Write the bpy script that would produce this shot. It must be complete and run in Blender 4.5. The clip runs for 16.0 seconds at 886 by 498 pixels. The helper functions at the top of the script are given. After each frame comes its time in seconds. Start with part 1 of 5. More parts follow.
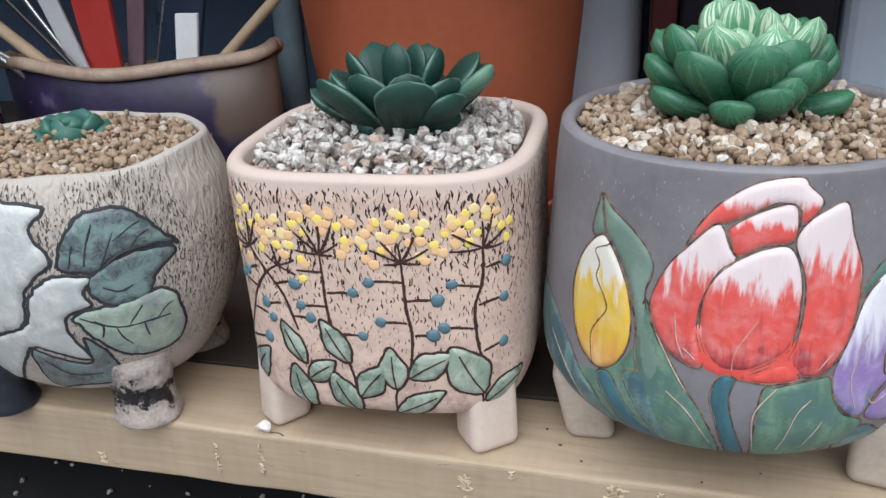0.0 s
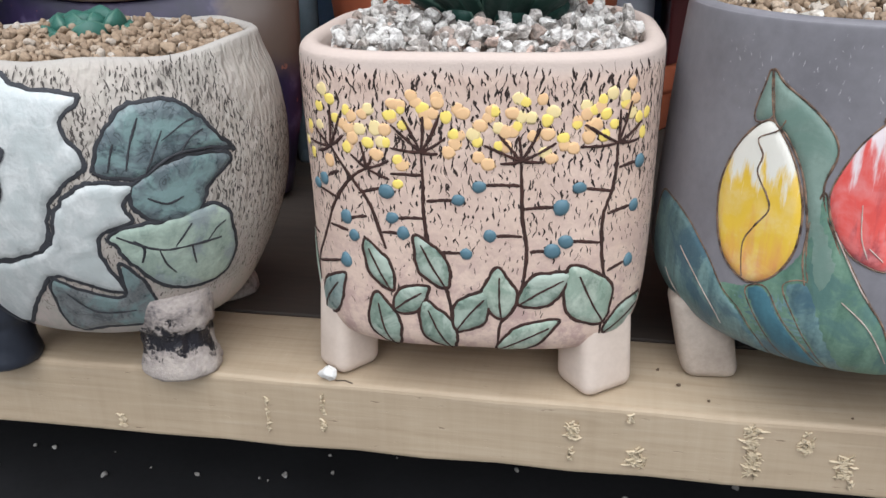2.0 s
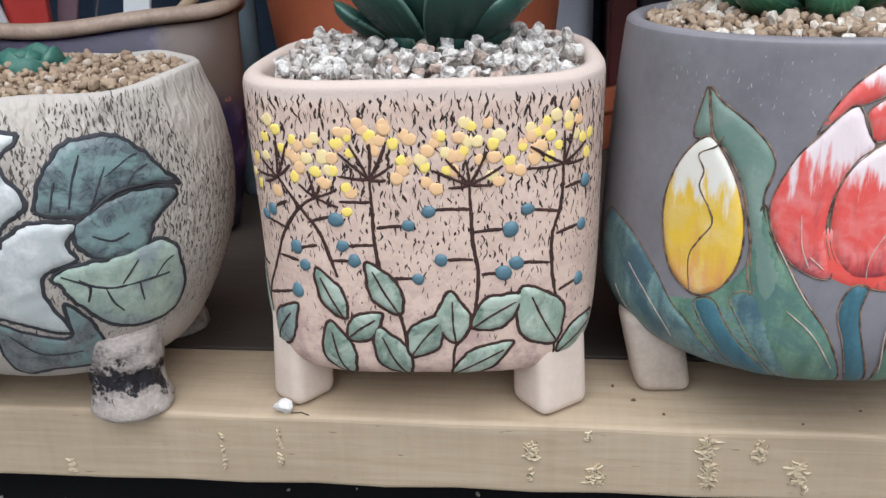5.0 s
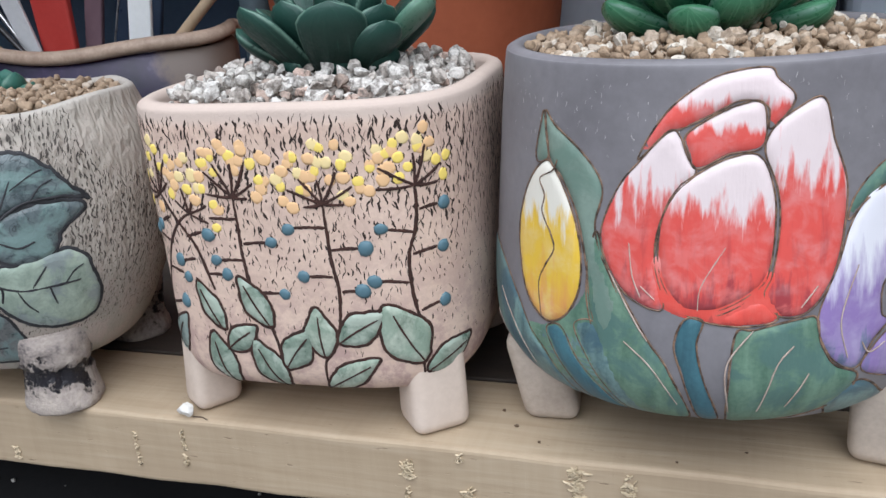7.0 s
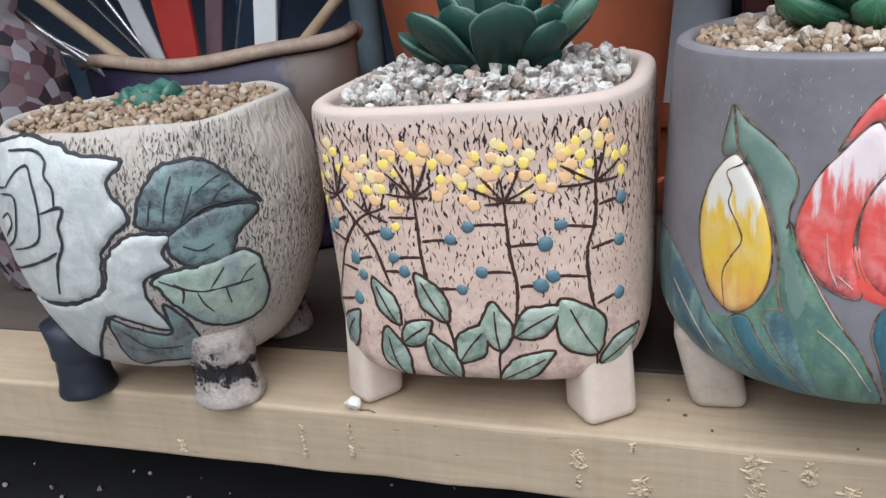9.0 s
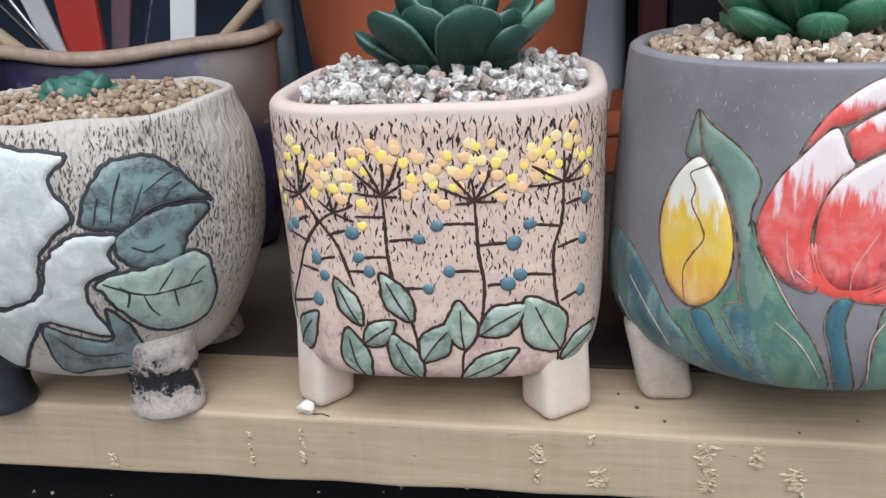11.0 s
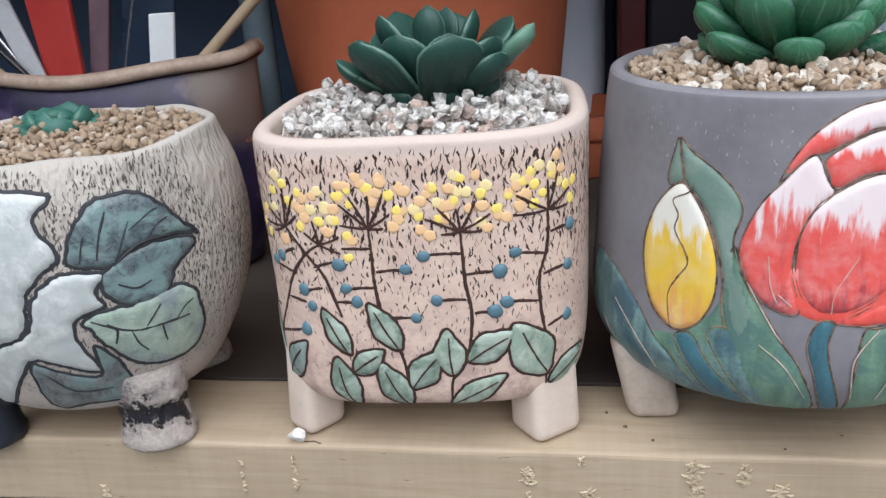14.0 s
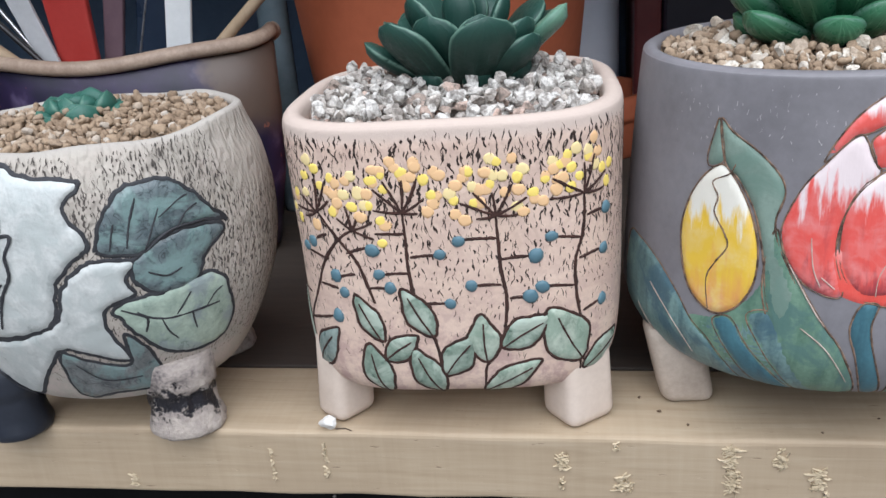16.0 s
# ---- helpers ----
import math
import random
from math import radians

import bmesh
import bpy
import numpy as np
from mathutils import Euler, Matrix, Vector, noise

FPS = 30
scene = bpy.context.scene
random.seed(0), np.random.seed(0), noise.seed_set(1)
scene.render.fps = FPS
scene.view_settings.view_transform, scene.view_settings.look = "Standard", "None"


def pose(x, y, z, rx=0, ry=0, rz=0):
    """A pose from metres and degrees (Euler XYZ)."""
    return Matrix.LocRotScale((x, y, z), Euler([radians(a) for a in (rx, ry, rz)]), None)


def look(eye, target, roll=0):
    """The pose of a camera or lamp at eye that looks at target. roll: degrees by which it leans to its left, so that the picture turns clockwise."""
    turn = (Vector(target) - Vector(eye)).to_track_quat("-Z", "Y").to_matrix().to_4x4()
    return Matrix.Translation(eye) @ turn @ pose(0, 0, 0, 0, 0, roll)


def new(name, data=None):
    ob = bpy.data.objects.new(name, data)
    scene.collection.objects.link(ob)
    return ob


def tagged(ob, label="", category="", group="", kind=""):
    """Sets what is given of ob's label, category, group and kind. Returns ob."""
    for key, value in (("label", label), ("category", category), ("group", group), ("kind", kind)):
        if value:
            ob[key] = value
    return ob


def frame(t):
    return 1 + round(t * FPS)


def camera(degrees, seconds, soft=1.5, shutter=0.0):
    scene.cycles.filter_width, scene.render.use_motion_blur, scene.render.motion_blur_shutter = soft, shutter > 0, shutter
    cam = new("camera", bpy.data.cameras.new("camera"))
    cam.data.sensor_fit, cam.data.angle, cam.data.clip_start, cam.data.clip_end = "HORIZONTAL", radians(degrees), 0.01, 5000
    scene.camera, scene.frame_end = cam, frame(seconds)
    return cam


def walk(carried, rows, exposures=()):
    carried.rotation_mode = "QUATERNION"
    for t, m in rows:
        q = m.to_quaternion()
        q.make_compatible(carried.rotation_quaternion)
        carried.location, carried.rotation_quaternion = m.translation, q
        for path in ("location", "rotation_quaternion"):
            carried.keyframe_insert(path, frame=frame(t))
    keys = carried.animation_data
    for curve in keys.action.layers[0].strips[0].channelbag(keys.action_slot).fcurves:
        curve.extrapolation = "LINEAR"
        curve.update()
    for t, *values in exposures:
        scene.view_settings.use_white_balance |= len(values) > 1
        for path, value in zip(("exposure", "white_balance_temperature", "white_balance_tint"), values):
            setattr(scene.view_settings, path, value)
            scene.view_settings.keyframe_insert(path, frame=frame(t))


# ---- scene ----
cam = camera(54.3, 16.0)
METRES, EYE, TILT, LEAN, TURN = 0.4, 0.182, -24.0, 2.9, 15.3
ROWS = [
    (0.0, 0.0, 0.0, 0.0, 0.0, 0.0, -0.0),
    (0.5, -0.0919, 0.0355, 0.0164, -1.07, 0.09, 0.45),
    (1.0, -0.1449, 0.0897, -0.0214, -2.88, -0.03, 0.29),
    (1.5, -0.1364, 0.1044, -0.0519, -4.37, 0.65, 0.23),
    (2.0, -0.1307, 0.1091, -0.0769, -5.1, 1.1, 0.24),
    (2.5, -0.1359, 0.1138, -0.0741, -5.83, 1.8, 0.54),
    (3.0, -0.1584, 0.1161, -0.0752, -6.84, 1.98, 1.28),
    (3.5, -0.1745, 0.1405, -0.0786, -9.79, 2.13, 2.52),
    (6.0, -0.0519, 0.0752, -0.0813, -4.6, 3.48, 2.19),
    (6.5, 0.0034, 0.076, -0.0891, -1.41, 3.92, 1.06),
    (7.0, 0.0657, 0.0855, -0.0838, 1.81, 4.33, 0.28),
    (7.5, 0.1286, 0.1026, -0.075, 3.14, 4.63, 0.26),
    (8.0, 0.1286, 0.0956, -0.0711, 4.88, 4.47, 0.46),
    (8.5, 0.0455, 0.0646, -0.0781, 5.57, 3.97, 1.01),
    (11.0, -0.1052, 0.0644, -0.0852, -4.74, 4.1, 2.13),
    (11.5, -0.1051, 0.062, -0.0826, -5.17, 4.05, 2.27),
    (12.0, -0.1036, 0.0615, -0.0837, -5.49, 3.91, 2.28),
    (12.5, -0.0961, 0.063, -0.0757, -5.68, 3.74, 2.48),
    (13.0, -0.0954, 0.0598, -0.0687, -5.8, 3.72, 2.78),
    (13.5, -0.096, 0.0602, -0.0664, -5.82, 3.56, 3.22),
    (14.0, -0.1055, 0.0586, -0.0583, -5.65, 3.47, 3.64),
    (14.5, -0.1336, 0.0659, -0.0609, -5.66, 3.04, 4.01),
    (15.0, -0.1366, 0.0742, -0.0573, -5.75, 2.62, 4.22),
    (15.5, -0.1317, 0.0745, -0.0603, -5.83, 2.54, 4.16),
    (16.0, -0.1297, 0.0689, -0.0566, -5.7, 2.5, 4.09),
]
PATH = [(t, pose(0, 0, EYE, TILT, LEAN, TURN) @ pose(METRES * x, METRES * y, METRES * z, 90 + pitch, roll, yaw)) for t, x, y, z, yaw, pitch, roll in ROWS]
PATH.insert(2, (0.7, look((-0.0505, 0.010, 0.180), (-0.552, 1.755, -0.690), -2.0)))
walk(cam, PATH, [(0.0, 0.36, 6200, 10), (1.0, 0.38, 6200, 10), (2.5, 0.43, 6200, 10), (6.0, 0.40, 6100, 10), (7.5, 0.37, 6100, 10), (9.5, 0.40, 6100, 10), (11.0, 0.44, 6100, 10), (16.0, 0.46, 6100, 10)])

# ---- world and light ----
world = bpy.data.worlds.new("sky")
scene.world = world
world.use_nodes = True
wn = world.node_tree
sky = wn.nodes.new("ShaderNodeTexSky")
sky.sky_type, sky.sun_disc = "NISHITA", False
sky.sun_elevation, sky.sun_rotation = radians(60.3), radians(171)
sky.air_density, sky.dust_density = 1.0, 4.0
wn.links.new(sky.outputs[0], wn.nodes["Background"].inputs[0])
wn.nodes["Background"].inputs[1].default_value = 0.016
sun = new("sun", bpy.data.lights.new("sun", "SUN"))
sun.data.energy, sun.data.angle, sun.data.color = 4.2, radians(85), (0.955, 0.965, 0.985)
sun.matrix_basis = look((0.22, -1.35, 2.4), (0, 0, 0))


# ---- small tools ----
BASE = {}


def thing(name, base, label, category, group="", kind=""):
    ob = new(name)
    ob.empty_display_size = 0.02
    ob.location = base
    BASE[ob] = Vector(base)
    return tagged(ob, label, category, group, kind)


def part(name, bm, material, parent, label="", smooth=True, kind=""):
    me = bpy.data.meshes.new(name)
    base = BASE[parent]
    bmesh.ops.translate(bm, verts=bm.verts, vec=-base)
    bm.to_mesh(me)
    bm.free()
    if smooth:
        me.polygons.foreach_set("use_smooth", [True] * len(me.polygons))
    me.materials.append(material)
    ob = new(name, me)
    ob.parent = parent
    BASE[ob] = base
    return tagged(ob, label, kind=kind)


def solid(name, bm, material, label, category, kind="", smooth=False, group=""):
    me = bpy.data.meshes.new(name)
    bm.to_mesh(me)
    bm.free()
    if smooth:
        me.polygons.foreach_set("use_smooth", [True] * len(me.polygons))
    me.materials.append(material)
    return tagged(new(name, me), label, category, group, kind)


def box(x0, x1, y0, y1, z0, z1, bevel=0.0, segments=2):
    bm = bmesh.new()
    bmesh.ops.create_cube(bm, size=1)
    for v in bm.verts:
        v.co = Vector((x0 if v.co.x < 0 else x1, y0 if v.co.y < 0 else y1, z0 if v.co.z < 0 else z1))
    if bevel:
        bmesh.ops.bevel(bm, geom=bm.edges[:], offset=bevel, segments=segments, affect="EDGES", profile=0.5)
    return bm


def lathe(rings, cx=0.0, cy=0.0, count=64, wobble=None):
    """A turned body; rings: (radius, z) from bottom to top and down inside. wobble(angle, radius, z) shifts a point."""
    bm = bmesh.new()
    rows = []
    for r, z in rings:
        row = []
        for i in range(count):
            a = 2 * math.pi * i / count
            p = Vector((cx + r * math.cos(a), cy + r * math.sin(a), z))
            if wobble:
                p += wobble(a, r, z)
            row.append(bm.verts.new(p))
        rows.append(row)
    for a, b in zip(rows, rows[1:]):
        for i in range(count):
            j = (i + 1) % count
            bm.faces.new((a[i], a[j], b[j], b[i]))
    bm.faces.new(rows[0][::-1])
    bm.faces.new(rows[-1])
    return bm


def tube(points, radius, sides=8, taper=1.0, squash=1.0):
    """A rod along the points."""
    bm = bmesh.new()
    pts = [Vector(p) for p in points]
    rows = []
    for k, p in enumerate(pts):
        d = (pts[min(k + 1, len(pts) - 1)] - pts[max(k - 1, 0)]).normalized()
        side = d.cross(Vector((0.31, -0.93, 0.2))).normalized()
        up = side.cross(d)
        r = radius * (1 + (taper - 1) * k / max(1, len(pts) - 1))
        rows.append([bm.verts.new(p + side * (r * math.cos(2 * math.pi * i / sides)) + up * (r * squash * math.sin(2 * math.pi * i / sides))) for i in range(sides)])
    for a, b in zip(rows, rows[1:]):
        for i in range(sides):
            j = (i + 1) % sides
            bm.faces.new((a[i], a[j], b[j], b[i]))
    bm.faces.new(rows[0][::-1])
    bm.faces.new(rows[-1])
    return bm


def spline(pts, per=6, closed=False):
    """A smooth line through the points (Catmull-Rom)."""
    n = len(pts)
    out = []
    for i in range(n if closed else n - 1):
        p = [np.array(pts[(i + k) % n] if closed else pts[min(max(i + k, 0), n - 1)], float) for k in (-1, 0, 1, 2)]
        for q in range(per):
            t = q / per
            out.append(0.5 * (2 * p[1] + (p[2] - p[0]) * t + (2 * p[0] - 5 * p[1] + 4 * p[2] - p[3]) * t * t + (3 * p[1] - p[0] - 3 * p[2] + p[3]) * t ** 3))
    if not closed:
        out.append(np.array(pts[-1], float))
    return out


# ---- materials ----
def make(name, color=(0.5, 0.5, 0.34), rough=0.6, metal=0.0):
    m = bpy.data.materials.new(name)
    m.use_nodes = True
    b = m.node_tree.nodes["Principled BSDF"]
    b.inputs["Base Color"].default_value = (*color, 1)
    b.inputs["Roughness"].default_value = rough
    b.inputs["Metallic"].default_value = metal
    return m, m.node_tree, b


def add(nt, kind, **values):
    n = nt.nodes.new("ShaderNode" + kind)
    for key, v in values.items():
        key = key.replace("_", " ")
        if hasattr(v, "links"):
            nt.links.new(v, n.inputs[key])
        else:
            n.inputs[key].default_value = v
    return n


def coords(nt, scale=(1, 1, 1), source="Object"):
    c = nt.nodes.new("ShaderNodeTexCoord")
    mp = nt.nodes.new("ShaderNodeMapping")
    mp.inputs["Scale"].default_value = scale
    nt.links.new(c.outputs[source], mp.inputs["Vector"])
    return mp.outputs[0]


def noise_at(nt, vec, scale, detail=4, rough=0.55, distort=0.0):
    n = add(nt, "TexNoise", Vector=vec, Scale=scale, Detail=detail, Roughness=rough, Distortion=distort)
    return n.outputs["Fac"]


def ramp(nt, fac, *stops):
    r = nt.nodes.new("ShaderNodeValToRGB")
    nt.links.new(fac, r.inputs[0])
    e = r.color_ramp.elements
    while len(e) < len(stops):
        e.new(0.5)
    for el, (p, c) in zip(e, stops):
        el.position, el.color = p, (*c, 1) if len(c) == 3 else c
    return r.outputs[0]


def grey(nt, fac, lo, hi, a=0.0, b=1.0):
    n = nt.nodes.new("ShaderNodeMapRange")
    n.interpolation_type = "SMOOTHSTEP"
    nt.links.new(fac, n.inputs[0])
    for i, v in enumerate((lo, hi, a, b)):
        n.inputs[1 + i].default_value = v
    return n.outputs[0]


def calc(nt, op, a, b=0.0):
    n = nt.nodes.new("ShaderNodeMath")
    n.operation = op
    for i, v in enumerate((a, b)):
        if hasattr(v, "links"):
            nt.links.new(v, n.inputs[i])
        else:
            n.inputs[i].default_value = v
    return n.outputs[0]


def mix(nt, fac, a, b, how="MIX"):
    n = nt.nodes.new("ShaderNodeMix")
    n.data_type, n.blend_type = "RGBA", how
    for sock, v in ((n.inputs[0], fac), (n.inputs[6], a), (n.inputs[7], b)):
        if hasattr(v, "links"):
            nt.links.new(v, sock)
        else:
            sock.default_value = v if not isinstance(v, tuple) else (*v, 1)
    return n.outputs[2]


def bump(nt, b, height, strength=0.4, distance=0.001):
    n = add(nt, "Bump", Height=height, Strength=strength, Distance=distance)
    nt.links.new(n.outputs[0], b.inputs["Normal"])


def mottled(name, dark, light, scale=60, rough=0.6, strength=0.3, distance=0.0006, metal=0.0, stretch=(1, 1, 1), lo=0.3, hi=0.7):
    """A surface with broad stains and fine grain."""
    m, nt, b = make(name, light, rough, metal)
    v = coords(nt, stretch)
    broad, fine = noise_at(nt, v, scale), noise_at(nt, v, scale * 9, 3, 0.65)
    f = calc(nt, "ADD", calc(nt, "MULTIPLY", broad, 0.7), calc(nt, "MULTIPLY", fine, 0.3))
    nt.links.new(ramp(nt, f, (lo, dark), (hi, light)), b.inputs["Base Color"])
    nt.links.new(grey(nt, broad, 0.2, 0.8, max(0.05, rough - 0.12), min(1, rough + 0.12)), b.inputs["Roughness"])
    bump(nt, b, f, strength, distance)
    return m


def crackled(name, light, dark, cell, low, high, blotch, crest, depth, squat):
    """Bisque clay with a bark-like skin; low and high: the heights in metres between which the relief comes in."""
    m, nt, b = make(name, light, 0.82)
    c = nt.nodes.new("ShaderNodeUVMap").outputs[0]
    sep = add(nt, "SeparateXYZ", Vector=c)
    rise = grey(nt, sep.outputs[1], low, high, 0.12, 1.0)
    edge = grey(nt, sep.outputs[1], crest - 0.006, crest - 0.002, 1.0, 0.0)
    bark = add(nt, "TexNoise", Vector=add(nt, "Mapping", Vector=c, Scale=(1 / cell, squat / cell, 1)).outputs[0], Scale=1.0, Detail=1.2, Roughness=0.5, Distortion=0.55).outputs["Fac"]
    broad, fine = noise_at(nt, c, 45.0), noise_at(nt, c, 900.0, 3, 0.7)
    base = ramp(nt, calc(nt, "ADD", calc(nt, "MULTIPLY", broad, 0.65), calc(nt, "MULTIPLY", fine, 0.35)), (0.3, dark), (0.66, light))
    wash = calc(nt, "MULTIPLY", grey(nt, noise_at(nt, c, 110.0, 6, 0.72), 0.42, 0.60), grey(nt, sep.outputs[1], 0.02, 0.06, 1.0, 0.3))
    base = mix(nt, wash, base, blotch)
    base = mix(nt, calc(nt, "SUBTRACT", 0.75, calc(nt, "MULTIPLY", edge, 0.75)), base, tuple(0.48 * q + 0.17 for q in light))
    nt.links.new(base, b.inputs["Base Color"])
    bump(nt, b, calc(nt, "ADD", calc(nt, "MULTIPLY", fine, 0.2), calc(nt, "MULTIPLY", calc(nt, "MULTIPLY", calc(nt, "MULTIPLY", bark, rise), edge), 1.0)), 0.75, depth)
    return m


CLAY_PINK = crackled("pink_beige_clay", (0.73, 0.57, 0.47), (0.57, 0.418, 0.338), 0.0027, 0.034, 0.088, (0.46, 0.318, 0.285), 0.099, 0.0009, 0.45)
CLAY_GREY = crackled("grey_beige_clay", (0.48, 0.44, 0.385), (0.345, 0.315, 0.275), 0.0025, 0.026, 0.072, (0.47, 0.40, 0.36), 0.102, 0.0022, 0.42)
CLAY_PLAIN = mottled("plain_pink_clay", (0.54, 0.445, 0.375), (0.68, 0.575, 0.495), 60, 0.85, 0.35)
CLAY_DUSTY = mottled("dusty_beige_clay", (0.37, 0.31, 0.26), (0.60, 0.52, 0.445), 70, 0.88, 0.4)
CLAY_STONE = mottled("stone_grey_clay", (0.153, 0.147, 0.160), (0.243, 0.236, 0.255), 34, 0.5, 0.25, 0.0004)
TERRACOTTA = mottled("terracotta", (0.34, 0.085, 0.035), (0.46, 0.125, 0.055), 22, 0.75, 0.25)
GREY_PLASTIC = mottled("grey_plastic", (0.58, 0.63, 0.73), (0.70, 0.75, 0.84), 12, 0.45, 0.1)
PALE_PLASTIC = mottled("pale_plastic", (0.58, 0.67, 0.80), (0.68, 0.77, 0.88), 12, 0.4, 0.1)
NAVY = mottled("navy_cloth", (0.045, 0.078, 0.135), (0.08, 0.125, 0.20), 14, 0.8, 0.3)
BLACK_LACQUER = mottled("black_lacquer", (0.006, 0.006, 0.012), (0.018, 0.016, 0.026), 10, 0.4, 0.1)
RED_LACQUER = mottled("dark_red_lacquer", (0.06, 0.010, 0.012), (0.11, 0.018, 0.018), 14, 0.45, 0.1)
BLACK = mottled("black_felt", (0.004, 0.004, 0.005), (0.012, 0.012, 0.014), 40, 0.95, 0.4)


def wood():
    """Planed pine: soft long grain, broad stains, short dark saw flecks and fine upright saw marks."""
    m, nt, b = make("pale_pine", (0.5, 0.4, 0.27), 0.72)
    grain = noise_at(nt, coords(nt, (2.2, 34, 34)), 9.0, 4, 0.55, 0.9)
    fine = noise_at(nt, coords(nt, (26, 500, 500)), 1.0, 3, 0.6)
    saw = noise_at(nt, coords(nt, (420, 20, 20)), 1.0, 3, 0.6)
    stain = noise_at(nt, coords(nt), 13.0, 4, 0.6)
    fleck = noise_at(nt, coords(nt, (150, 1500, 900)), 1.0, 2, 0.5)
    f = calc(nt, "ADD", calc(nt, "MULTIPLY", grain, 0.55), calc(nt, "ADD", calc(nt, "MULTIPLY", fine, 0.25), calc(nt, "MULTIPLY", saw, 0.2)))
    col = ramp(nt, f, (0.22, (0.300, 0.226, 0.147)), (0.5, (0.400, 0.314, 0.215)), (0.78, (0.470, 0.385, 0.280)))
    col = mix(nt, grey(nt, stain, 0.42, 0.72, 0, 0.6), col, (0.315, 0.240, 0.162))
    nt.links.new(mix(nt, grey(nt, fleck, 0.71, 0.76, 0, 0.7), col, (0.15, 0.10, 0.06)), b.inputs["Base Color"])
    bump(nt, b, calc(nt, "SUBTRACT", f, calc(nt, "MULTIPLY", grey(nt, fleck, 0.68, 0.76), 0.4)), 0.5, 0.0005)
    return m


PINE = wood()

# ---- the large structure ----
FRONT = 0.2255


def board():
    bm = box(-0.75, 0.6, FRONT, 0.267, -0.0242, 0.0, 0.0017, 3)
    bmesh.ops.subdivide_edges(bm, edges=[e for e in bm.edges if abs(e.verts[0].co.x - e.verts[1].co.x) > 0.5], cuts=60)
    for v in bm.verts:
        if v.co.z < -0.01:
            v.co.z += 0.012 * (v.co.x + 0.09) + 0.0004 * math.sin(v.co.x * 130)
        elif v.co.y < FRONT + 0.002:
            v.co.z += 0.0003 * math.sin(v.co.x * 90)
    return solid("shelf", bm, PINE, "pale rough-sawn pine shelf board with splintered front edge", "shelf", "structure")


board()
# rear of the shelf top: shade between and behind the planters painted as dark wood
solid("shelf_back_board", box(-0.75, 0.6, 0.2680, 0.66, -0.018, 0.0, 0.0006, 2), mottled("painted_shade_board", (0.035, 0.028, 0.024), (0.085, 0.066, 0.052), 30, 0.8, 0.3, stretch=(0.15, 1, 1)), "back of the shelf with the shade behind the planters put into its dark colour", "shelf", "structure")
solid("wall_back", box(-1.6, 1.4, 0.66, 0.70, -0.5, 1.3), NAVY, "dark navy wall behind the shelf", "wall", "structure")
solid("lower_shelf", box(-0.9, 0.8, 0.24, 0.66, -0.11, -0.09), BLACK, "black lower shelf with scattered pale grit", "shelf", "structure")
solid("floor", box(-4, 4, -5, 0.7, -0.95, -0.9), mottled("concrete", (0.16, 0.155, 0.15), (0.26, 0.25, 0.24), 3, 0.9), "grey concrete floor", "floor", "structure")


# ---- vessels ----
class Vessel:
    """A hand-built pot: a rounded-square section whose half width and half depth follow the height."""

    def __init__(self, cx, cy, turn, power, profile, ref, uneven=0.0):
        self.uneven = uneven
        self.cx, self.cy, self.turn, self.n, self.ref = cx, cy, math.radians(turn), power, ref
        fine = spline(profile, 8)
        self.z, self.a, self.b = [np.array([p[k] for p in fine]) for k in range(3)]
        self.phis = np.linspace(-math.pi, math.pi, 721)
        pts = np.array([self.at(p, ref) for p in self.phis])
        run = np.concatenate([[0], np.cumsum(np.linalg.norm(np.diff(pts, axis=0), axis=1))])
        self.s = run - np.interp(0, self.phis, run)

    def at(self, phi, z, out=0.0):
        """The point at an angle from the front and a height, out metres off the surface."""
        a, b = np.interp(z, self.z, self.a), np.interp(z, self.z, self.b)
        sx, sy = math.sin(phi), math.cos(phi)
        r = (abs(sx / a) ** self.n + abs(sy / b) ** self.n) ** (-1 / self.n) + out
        x, y = r * sx, -r * sy
        if self.uneven:
            q = 1 + self.uneven * noise.noise(Vector((x, y, z)) * 28) / r
            x, y = x * q, y * q
        c, s = math.cos(self.turn), math.sin(self.turn)
        return (self.cx + c * x - s * y, self.cy + s * x + c * y, z)

    def pt(self, s, h, out=0.0):
        """The point s mm round from the middle of the face and h mm up."""
        return self.at(float(np.interp(s / 1000, self.s, self.phis)), h / 1000, out)


POT_A = Vessel(-0.213, 0.252, 0, 2.08, [(0.011, 0.024, 0.021), (0.013, 0.034, 0.030), (0.019, 0.041, 0.037), (0.034, 0.049, 0.0435), (0.05, 0.0545, 0.048), (0.068, 0.0557, 0.0500), (0.084, 0.0537, 0.0485), (0.093, 0.0510, 0.045), (0.098, 0.0500, 0.0415)], 0.06, 0.0011)
POT_B = Vessel(-0.096, 0.2715, 3.2, 3.5, [(0.0125, 0.030, 0.028), (0.0135, 0.042, 0.040), (0.018, 0.0475, 0.0465), (0.03, 0.0500, 0.0485), (0.06, 0.0508, 0.0492), (0.085, 0.0512, 0.0494), (0.0965, 0.0512, 0.0494), (0.099, 0.0503, 0.0486)], 0.06, 0.0004)
POT_C = Vessel(0.0175, 0.271, 0, 2.08, [(0.013, 0.030, 0.028), (0.0155, 0.043, 0.041), (0.021, 0.0535, 0.0515), (0.03, 0.0595, 0.0565), (0.04, 0.0608, 0.0577), (0.06, 0.0598, 0.0572), (0.085, 0.0575, 0.0555), (0.105, 0.0558, 0.0540), (0.108, 0.0550, 0.0533)], 0.06, 0.0005)


